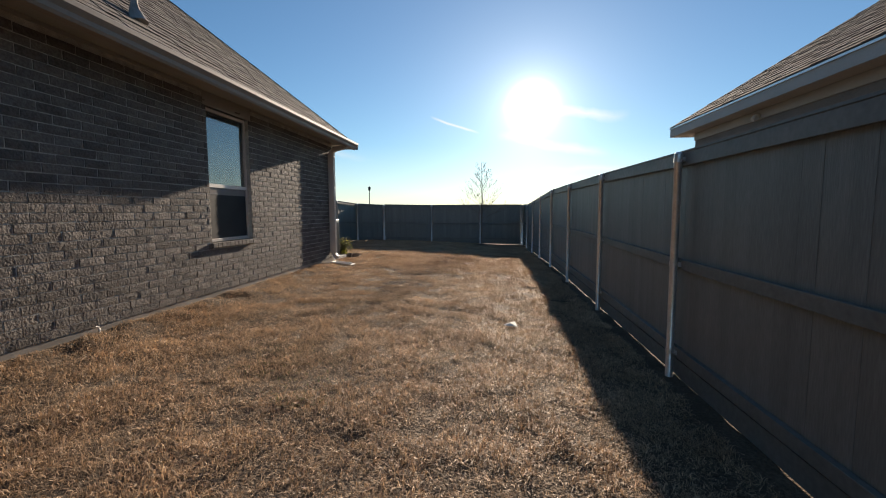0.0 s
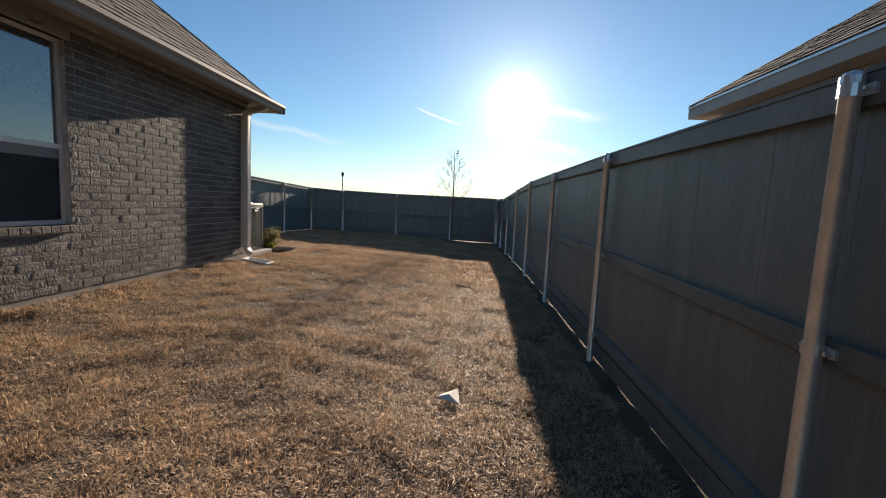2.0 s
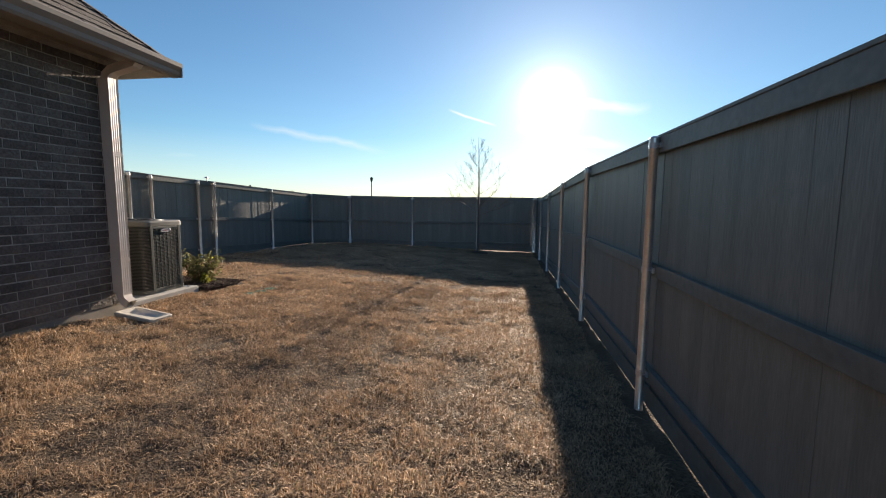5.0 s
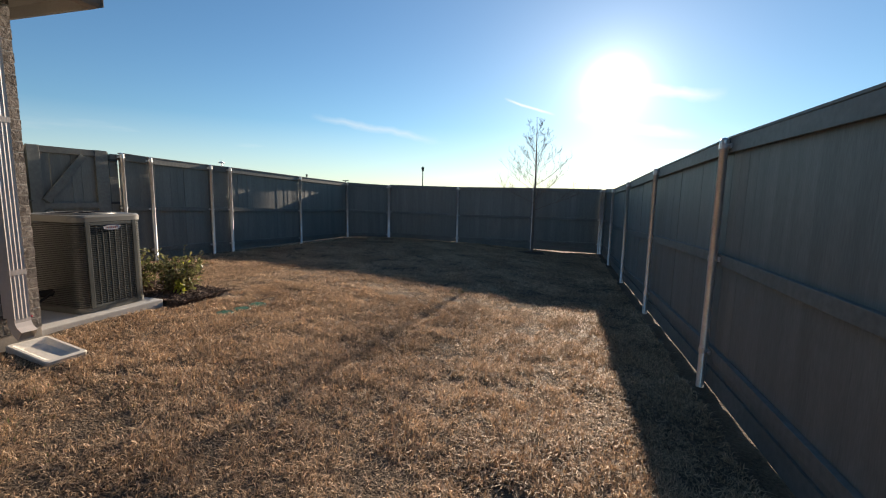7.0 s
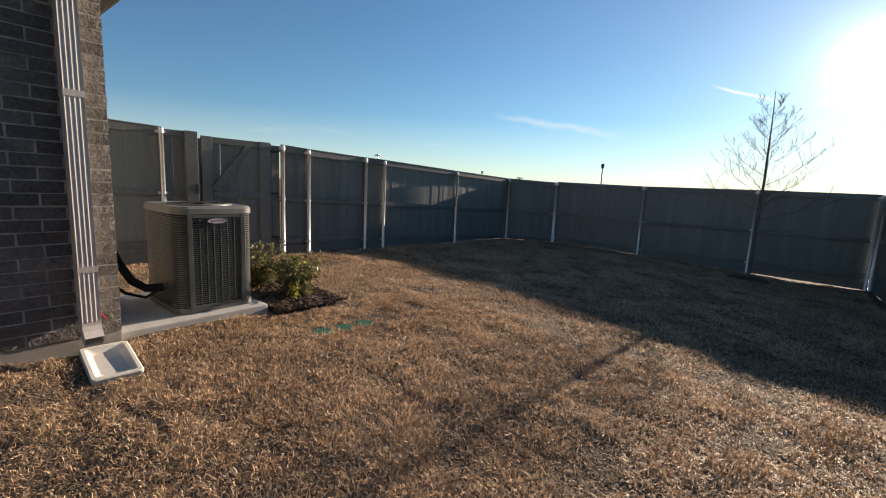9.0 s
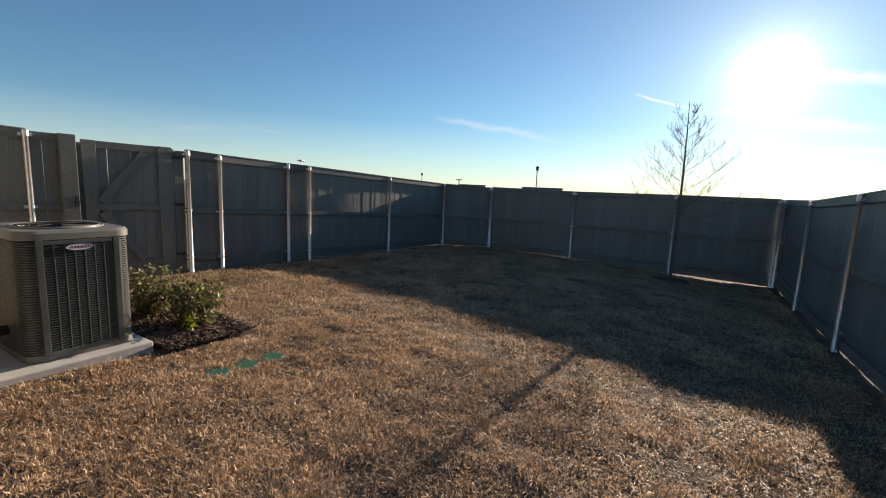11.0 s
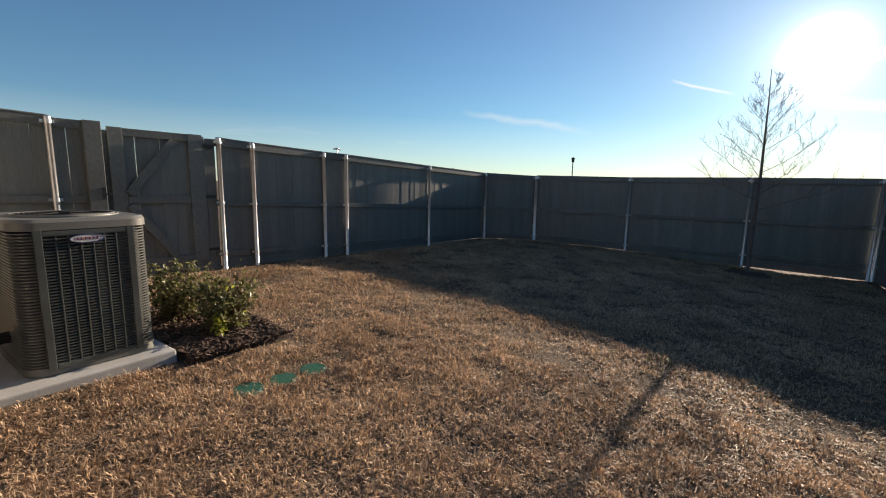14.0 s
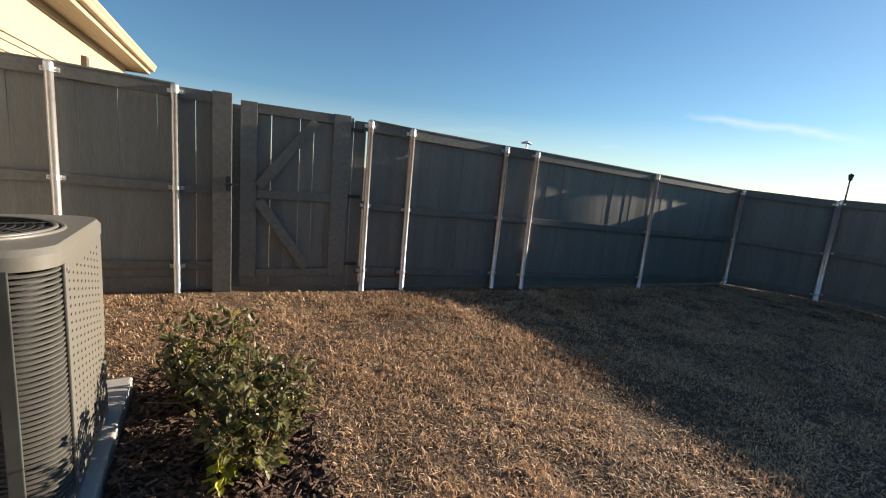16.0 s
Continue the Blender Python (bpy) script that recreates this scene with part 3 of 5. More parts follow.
def hip_roof(parent, x_eave, y_eave, z, sx, run, back_y, pitch, rows_visible, near, end=None):
    """Hip roof whose long eave runs along y at x_eave; sx: -1 when it rises towards -x. Shingles lie in courses."""
    top_x = x_eave + sx * run
    bm = bmesh.new()
    p = [(x_eave, y_eave, z), (top_x, y_eave - run, z + run * pitch), (top_x, back_y + run, z + run * pitch), (x_eave, back_y, z), (x_eave + 2 * sx * run, y_eave, z), (x_eave + 2 * sx * run, back_y, z)]
    v = [bm.verts.new(q) for q in p]
    for q in ((0, 1, 2, 3), (0, 4, 1), (4, 5, 2, 1), (3, 2, 5)):
        bm.faces.new([v[k] for k in q])
    low = bmesh.ops.extrude_face_region(bm, geom=list(bm.faces))
    bmesh.ops.translate(bm, verts=[g for g in low["geom"] if isinstance(g, bmesh.types.BMVert)], vec=(0, 0, -0.02))
    if end is not None:
        bmesh.ops.bisect_plane(bm, geom=list(bm.verts) + list(bm.edges) + list(bm.faces), plane_co=(end, 0, 0), plane_no=(-1, 0, 0), clear_outer=True)
    bmesh.ops.recalc_face_normals(bm, faces=bm.faces)
    roof = part("roof", bm, M_SHINGLE, parent, "grey-brown asphalt shingle roof")
    # shingle courses on the long slope, trimmed along the hip
    rng = random.Random(5)
    expo, slope = 0.135, math.sqrt(1 + pitch * pitch)
    nx, nz = -sx * pitch / slope, 1 / slope
    verts, faces, singles = [], [], []
    for i in range(rows_visible):
        s0 = i * expo / slope
        x0, z0 = x_eave + sx * s0, z + s0 * pitch
        s1 = s0 + (expo + 0.012) / slope
        x1, z1 = x_eave + sx * s1, z + s1 * pitch
        y = y_eave - s0 - 0.02 - rng.uniform(0, 0.2)
        while y > back_y:
            w = rng.choice((0.16, 0.2, 0.24, 0.3))
            lift = rng.choice((0.006, 0.012))
            h = 0.007 + lift
            a, b = y - w, y - 0.004
            quad = [(x0 + nx * h, a, z0 + nz * h), (x0 + nx * h, b, z0 + nz * h), (x1 + nx * lift * 0.6, min(b, y_eave - s1), z1 + nz * lift * 0.6), (x1 + nx * lift * 0.6, min(a, y_eave - s1 - 0.01), z1 + nz * lift * 0.6),
                    (x0 + nx * 0.001, a, z0 + nz * 0.001), (x0 + nx * 0.001, b, z0 + nz * 0.001)]
            fc = ((0, 1, 2, 3), (0, 4, 5, 1), (0, 3, 4), (1, 5, 2))
            if near[0] < (a + b) / 2 < near[1] and i < near[2]:
                singles.append((quad, fc))
            else:
                n = len(verts)
                verts += quad
                faces += [tuple(k + n for k in q) for q in fc]
            y -= w
    part("shingle_field", raw_mesh("shingle_field", verts, faces, M_SHINGLE), None, roof)["kind"] = "stuff"
    for quad, fc in singles[:290]:
        part("shingle", raw_mesh("shingle", quad, fc, M_SHINGLE), None, roof)
    # ridge caps along the front hip
    caps = bmesh.new()
    k = 0
    while k * 0.15 < (run if end is None else abs(end - x_eave)) * 0.98 - 0.1:
        s = k * 0.15
        c = Vector((x_eave + sx * s, y_eave - s, z + s * pitch + 0.012))
        e = Vector((x_eave + sx * (s + 0.19), y_eave - s - 0.19, z + (s + 0.19) * pitch + 0.005))
        sd = Vector((sx, 1, 0)).normalized() * 0.12
        vv = [caps.verts.new(q) for q in (c - sd - Vector((0, 0, 0.05)), c, c + sd - Vector((0, 0, 0.05)), e + sd - Vector((0, 0, 0.05)), e, e - sd - Vector((0, 0, 0.05)))]
        caps.faces.new((vv[0], vv[1], vv[4], vv[5]))
        caps.faces.new((vv[1], vv[2], vv[3], vv[4]))
        k += 1
    part("hip_cap", caps, M_SHINGLE, roof)
    return roof


def window(parent, hole):
    y0, y1, z0, z1 = hole
    # dark sheet behind the panes, standing in for the unlit room
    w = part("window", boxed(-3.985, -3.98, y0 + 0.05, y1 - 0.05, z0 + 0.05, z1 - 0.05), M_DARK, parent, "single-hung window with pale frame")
    w.data.materials[0] = M_SCREEN_ROOM_SHADE
    mid = (z0 + z1) / 2 - 0.13
    x0, x1 = -3.965, -3.925
    bm = bmesh.new()
    for a in ((y0 + 0.002, y0 + 0.042, z0 + 0.002, z1), (y1 - 0.042, y1 - 0.002, z0 + 0.002, z1), (y0 + 0.0425, y1 - 0.0425, z1 - 0.04, z1), (y0 + 0.0425, y1 - 0.0425, z0 + 0.002, z0 + 0.045)):
        box(bm, x0, x1, *a, None, 0.003)
    part("window_frame", bm, M_SPOUT, w, "taupe vinyl frame")
    part("meeting_rail", boxed(x0 + 0.004, x1 + 0.004, y0 + 0.0425, y1 - 0.0425, mid - 0.025, mid + 0.025, None, 0.003), M_WHITE, w, "white meeting rail")
    up = part("upper_pane", boxed(x0 + 0.012, x0 + 0.018, y0 + 0.0425, y1 - 0.0425, mid + 0.0255, z1 - 0.0405), M_GLASS, w, "clear reflecting glass")
    lo = part("lower_pane", boxed(x0 + 0.006, x0 + 0.012, y0 + 0.0425, y1 - 0.0425, z0 + 0.0455, mid - 0.0255), M_GLASS, w)
    up.visible_shadow = lo.visible_shadow = False
    part("insect_screen", boxed(x0 + 0.028, x0 + 0.030, y0 + 0.05, y1 - 0.05, z0 + 0.05, mid - 0.12), M_SCREEN_ROOM_SHADE, w, "dark insect screen")
    # pale band across the pane above the insect screen
    part("screen_top_band", boxed(x0 + 0.022, x0 + 0.032, y0 + 0.05, y1 - 0.05, mid - 0.1195, mid - 0.03), M_FAR, w)
    n = 11
    for k in range(n):
        a = y0 - 0.03 + k * (y1 - y0 + 0.06) / n
        part("sill_brick", boxed(-3.96, -3.825, a, a + (y1 - y0 + 0.06) / n - 0.009, z0 - 0.072, z0 - 0.006, None, 0.006), M_BRICK, w)
    part("header_board", boxed(-3.925, -3.862, y0 - 0.06, y1 + 0.06, z1 + 0.001, SOFFIT - 0.001, None, 0.003), M_TRIM, w)


def gutter_profile():
    o = [(0, 0), (0.07, 0.0), (0.085, 0.02), (0.09, 0.05), (0.12, 0.085), (0.122, 0.115), (0.112, 0.125), (0.108, 0.117), (0.112, 0.09), (0.082, 0.055), (0.075, 0.022), (0.066, 0.008), (0.006, 0.008), (0.006, 0.12), (0, 0.12)]
    return [(u * 1.12, v * 1.22) for u, v in o]


def house():
    h = thing("house", (-9.5, 1.0, land(-4, 1.0)), "single-storey dark brick house with a hipped shingle roof", "house")
    y0, y1, z0, z1 = WIN
    S = -8.0
    bm = bmesh.new()
    xf = WALL_X - 0.0005
    ys, zs = (S, y0, y1, WALL_Y - 0.0045), (FOUND, z0 - 0.075, z1 + 0.001, SOFFIT)
    fv = {(i, j, k): bm.verts.new((xf - 0.24 * k, ys[i], zs[j])) for i in range(4) for j in range(4) for k in (0, 1)}
    for i in range(3):
        for j in range(3):
            if (i, j) != (1, 1):
                for k in (0, 1):
                    bm.faces.new((fv[i, j, k], fv[i + 1, j, k], fv[i + 1, j + 1, k], fv[i, j + 1, k]))
    for p, q in (((1, 1), (2, 1)), ((2, 1), (2, 2)), ((2, 2), (1, 2)), ((1, 2), (1, 1)), ((3, 0), (3, 1)), ((3, 1), (3, 2)), ((3, 2), (3, 3)), ((0, 0), (0, 1)), ((0, 1), (0, 2)), ((0, 2), (0, 3))):
        bm.faces.new((fv[(*p, 0)], fv[(*q, 0)], fv[(*q, 1)], fv[(*p, 1)]))
    bmesh.ops.recalc_face_normals(bm, faces=bm.faces)
    for a in ((WEST, xf - 0.241, WALL_Y - 0.25, WALL_Y - 0.011), (WEST, xf - 0.241, S, S + 0.24), (WEST - 0.25, WEST - 0.001, S, WALL_Y - 0.011)):
        part("wall", boxed(*a, FOUND, SOFFIT), M_MORTAR, h)
    wall = part("wall", bm, M_MORTAR, h, "dark tumbled brick wall with pale mortar")
    part("foundation", boxed(WEST - 0.27, WALL_X - 0.004, S - 0.01, WALL_Y - 0.002, -0.3, FOUND - 0.001, None, 0.006), M_CONC, h, "bare concrete foundation edge")
    part("floor_slab", boxed(WEST, xf - 0.245, S + 0.25, WALL_Y - 0.255, FOUND, FOUND + 0.02), M_DARK, h)
    # roof, soffit, fascia and gutter
    hip_roof(h, EAVE[0], EAVE[1], EAVE[2] + 0.01, -1, 6.0, S - 0.5, 0.86, 29, (6.2, 10.3, 13), WEST - 0.28)
    gable = bmesh.new()
    gz = EAVE[2] + (EAVE[0] - WEST + 0.2) * 0.86 - 0.03
    ring = [(EAVE[1] - 0.05, SOFFIT + 0.021), (EAVE[1] - 3.8, gz), (S + 3.3, gz), (S - 0.45, SOFFIT + 0.021)]
    ends = [[gable.verts.new((gx, gy, hz)) for gy, hz in ring] for gx in (WEST - 0.27, WEST - 0.2)]
    for k in range(4):
        gable.faces.new((ends[0][k], ends[0][(k + 1) % 4], ends[1][(k + 1) % 4], ends[1][k]))
    gable.faces.new(ends[0])
    gable.faces.new(ends[1][::-1])
    bmesh.ops.recalc_face_normals(gable, faces=gable.faces)
    part("gable_wall", gable, M_TRIM, h)
    sof = bmesh.new()
    box(sof, WEST - 0.28, EAVE[0] - 0.03, S - 0.45, EAVE[1] - 0.03, SOFFIT, SOFFIT + 0.02)
    part("soffit", sof, M_SOFFIT, h, "tan painted soffit")
    part("frieze_board", boxed(WALL_X, WALL_X + 0.02, y1 + 0.07, WALL_Y, SOFFIT - 0.035, SOFFIT - 0.001, None, 0.003), M_TRIM, h)
    part("frieze_board", boxed(WALL_X, WALL_X + 0.02, S, y0 - 0.07, SOFFIT - 0.035, SOFFIT - 0.001, None, 0.003), M_TRIM, h)
    part("fascia", boxed(EAVE[0] - 0.028, EAVE[0] - 0.006, S - 0.45, EAVE[1] - 0.032, 2.863, 2.995), M_TRIM, h)
    part("fascia", boxed(WEST - 0.28, EAVE[0] - 0.006, EAVE[1] - 0.030, EAVE[1] - 0.008, 2.863, 2.995), M_TRIM, h)
    g = part("gutter", extrude_profile(gutter_profile(), ((EAVE[0] - 0.004, S - 0.45, 2.845), (EAVE[0] - 0.004, EAVE[1] - 0.05, 2.845))), M_GUTTER, h, "taupe metal gutter")
    part("gutter_end_cap", boxed(EAVE[0] - 0.003, EAVE[0] + 0.125, EAVE[1] - 0.049, EAVE[1] - 0.046, 2.845, 2.985), M_GUTTER, g)
    # downspout with ribbed faces, elbows and straps
    dy, dx = 9.70, WALL_X + 0.092
    d = bmesh.new()
    prof = []
    for k in range(9):
        prof.append((0.045, -0.05 + 0.1 * k / 8, (0.004 if k % 2 else 0)))
    pts = [(dx + 0.048 - r, dy + u) for _, u, r in prof] + [(dx - 0.082, dy + 0.05), (dx - 0.082, dy - 0.05)]
    lo = [d.verts.new((x, y, 0.44)) for x, y in pts]
    hi = [d.verts.new((x, y, 2.71)) for x, y in pts]
    n = len(pts)
    for k in range(n):
        d.faces.new((lo[k], lo[(k + 1) % n], hi[(k + 1) % n], hi[k]))
    bmesh.ops.recalc_face_normals(d, faces=d.faces)
    sp = part("downspout", d, M_SPOUT, h, "pale taupe ribbed metal downspout")
    for name, line in (("upper_elbow", [(dx, 2.69), (dx + 0.008, 2.74), (dx + 0.07, 2.79), (dx + 0.25, 2.83), (dx + 0.33, 2.85), (dx + 0.345, 2.872)]), ("lower_elbow", [(dx, 0.46), (dx + 0.004, 0.40), (dx + 0.03, 0.35), (dx + 0.085, 0.31)])):
        eb = bmesh.new()
        rings = []
        for k, (x, z) in enumerate(line):
            x2, z2 = line[min(k + 1, len(line) - 1)]
            x1, z1 = line[max(k - 1, 0)]
            q = math.hypot(x2 - x1, z2 - z1)
            nx, nz = -(z2 - z1) / q * 0.043, (x2 - x1) / q * 0.043
            rings.append([eb.verts.new((x + s * nx, dy + w, z + s * nz)) for s, w in ((-1, -0.052), (1, -0.052), (1, 0.052), (-1, 0.052))])
        for a, c in zip(rings, rings[1:]):
            for k in range(4):
                eb.faces.new((a[k], a[(k + 1) % 4], c[(k + 1) % 4], c[k]))
        bmesh.ops.recalc_face_normals(eb, faces=eb.faces)
        part(name, eb, M_SPOUT, sp)
    for z in (1.93, 0.80):
        part("strap", boxed(dx - 0.084, dx + 0.0505, dy - 0.054, dy + 0.054, z - 0.02, z + 0.02), M_SPOUT, sp)
    window(h, WIN)
    # roof vent pipe
    px, pz = EAVE[0] - 0.50, EAVE[2] + 0.50 * 0.86
    vp = part("vent_pipe", tube(bmesh.new(), [(px, 4.55, pz - 0.05), (px, 4.55, pz + 0.55)], 0.035, 12), M_PIPE, h, "grey painted vent pipe", smooth=True)
    part("pipe_boot", tube(bmesh.new(), [(px + 0.03, 4.55, pz - 0.03), (px, 4.55, pz + 0.10), (px, 4.55, pz + 0.15)], [0.10, 0.052, 0.04], 12), M_PIPE, vp)
    part("small_wall_light", boxed(WALL_X + 0.0205, WALL_X + 0.08, 2.95, 3.02, SOFFIT - 0.11, SOFFIT - 0.04, None, 0.01), M_WHITE, h)
    return h, wall


HOUSE, HOUSE_WALL = house()


def neighbour():
    x, y, z = 3.32, 9.15, 2.975
    h = thing("house", (9.0, 0.0, land(4, 0)), "neighbouring house with taupe eaves and a hipped shingle roof", "house")
    bm = bmesh.new()
    box(bm, 3.62, 14.6, -9.0, 8.76, -0.3, z - 0.166)
    part("wall", bm, M_NWALL, h, "grey-brown wall in shade")
    hip_roof(h, x, y, z + 0.01, 1, 5.8, -9.6, 0.69, 26, (9.9, 10, 0))
    part("soffit", boxed(x + 0.03, 15.0, -9.5, y - 0.03, z - 0.165, z - 0.15), M_NTRIM, h, "tan painted soffit")
    part("fascia", boxed(x + 0.004, x + 0.028, -9.5, y - 0.03, z - 0.175, z - 0.006), M_NTRIM, h)
    part("fascia", boxed(x + 0.004, 15.0, y - 0.029, y - 0.006, z - 0.175, z - 0.006), M_NTRIM, h)
    part("drip_edge", boxed(x - 0.012, x + 0.0035, -9.5, y - 0.005, z - 0.03, z - 0.004), M_GALV, h)
    part("frieze_board", boxed(3.60, 3.6195, -9.0, 8.76, z - 0.30, z - 0.168), M_NTRIM, h)
    part("camera_housing", tube(bmesh.new(), [(3.60, 6.9, z - 0.24), (3.55, 6.9, z - 0.27), (3.51, 6.9, z - 0.31)], [0.03, 0.045, 0.03], 10), M_WHITE, h, "small white fixture under the eave")
    h.matrix_basis = Matrix.Translation((x, y, 0)) @ Matrix.Rotation(radians(1.3), 4, "Z") @ Matrix.Translation((-x, -y, 0)) @ h.matrix_basis


neighbour()


def cream_house():
    """Local axes: x along the sunny wall from its far corner, y out of it."""
    h = thing("house", (0, 0, 0), "cream painted house with wide lined eaves beyond the fence", "house")
    L, D, top, out = 4.7, 6.0, 2.85, 0.33
    part("wall", boxed(0, L, -D, 0, -0.3, top), M_TAN, h, "cream wall in the sun")
    soffit = part("soffit", boxed(-out + 0.03, L, -D, out - 0.03, top + 0.001, top + 0.018), M_TANTRIM, h, "cream soffit of narrow lined boards")
    n = 6
    for k in range(n):
        a = 0.004 + k * (out - 0.045) / n
        part("soffit_board", boxed(-out + 0.04, L - 0.01, a, a + (out - 0.045) / n - 0.004, top - 0.006, top + 0.0005), M_TANTRIM, soffit)
    part("fascia", boxed(-out + 0.006, L, out - 0.029, out - 0.006, top - 0.03, top + 0.16, None, 0.003), M_TANTRIM, h)
    part("fascia", boxed(-out + 0.006, -out + 0.029, -D, out - 0.030, top - 0.03, top + 0.16, None, 0.003), M_TANTRIM, h)
    g = [(0, 0), (0.06, 0), (0.075, 0.02), (0.08, 0.05), (0.10, 0.08), (0.10, 0.11), (0, 0.11)]
    part("gutter", extrude_profile(g, ((L, out - 0.004, top + 0.03), (-out, out - 0.004, top + 0.03))), M_TANTRIM, h, "pale metal gutter")
    r = bmesh.new()
    ridge = top + 0.17 + (D / 2 + out) * 0.6
    vs = [r.verts.new(p) for p in ((-out, out, top + 0.17), (L, out, top + 0.17), (L, -D / 2, ridge), (-out + D / 2 + out, -D / 2, ridge), (-out, -D, top + 0.17), (L, -D, top + 0.17))]
    for q in ((0, 1, 2, 3), (0, 3, 4), (4, 3, 2, 5), (0, 4, 5, 1), (1, 5, 2)):
        r.faces.new([vs[k] for k in q])
    bmesh.ops.recalc_face_normals(r, faces=r.faces)
    part("roof", r, M_SHINGLE, h, "hipped shingle roof")
    part("frieze_board", boxed(0.02, L, 0.0005, 0.02, top - 0.09, top - 0.007, None, 0.003), M_TANTRIM, h)
    for z0, z1, d in ((2.335, 2.395, 0.055), (2.28, 2.333, 0.035), (2.20, 2.278, 0.018)):
        part("band_board", boxed(2.45, L, 0.0005, d, z0, z1, None, 0.003), M_TANTRIM, h, "stepped trim band on the wall")
    part("wall_vent", boxed(2.25, 2.36, 0.0005, 0.06, 2.40, 2.57, None, 0.008), M_BARK, h, "small brown wall fixture")
    h.matrix_basis = Matrix.Translation((-11.98, 10.29, 0.0)) @ Matrix.Rotation(radians(-3.7), 4, "Z")


cream_house()


# ---- air conditioner on its pad ----
AX0, AX1, AY0, AY1 = -4.94, -4.12, 10.36, 11.045
AZ0, AZ1 = 0.245, 1.185


def rounded(x0, x1, y0, y1, r, n=9):
    out = []
    for cx, cy, a in ((x1 - r, y1 - r, 0), (x0 + r, y1 - r, 90), (x0 + r, y0 + r, 180), (x1 - r, y0 + r, 270)):
        for k in range(n + 1):
            t = radians(a + 90 * k / n)
            out.append((cx + r * math.cos(t), cy + r * math.sin(t)))
    return out


def rounded_shade(ob):
    ob.data.polygons.foreach_set("use_smooth", [True] * len(ob.data.polygons))
    ob.data.set_sharp_from_angle(angle=radians(34))
    return ob


def ring_wall(bm, loop, z0, z1, top=False):
    lo = [bm.verts.new((x, y, z0)) for x, y in loop]
    hi = [bm.verts.new((x, y, z1)) for x, y in loop]
    n = len(loop)
    for k in range(n):
        bm.faces.new((lo[k], lo[(k + 1) % n], hi[(k + 1) % n], hi[k]))
    if top:
        bm.faces.new(hi)
    return hi


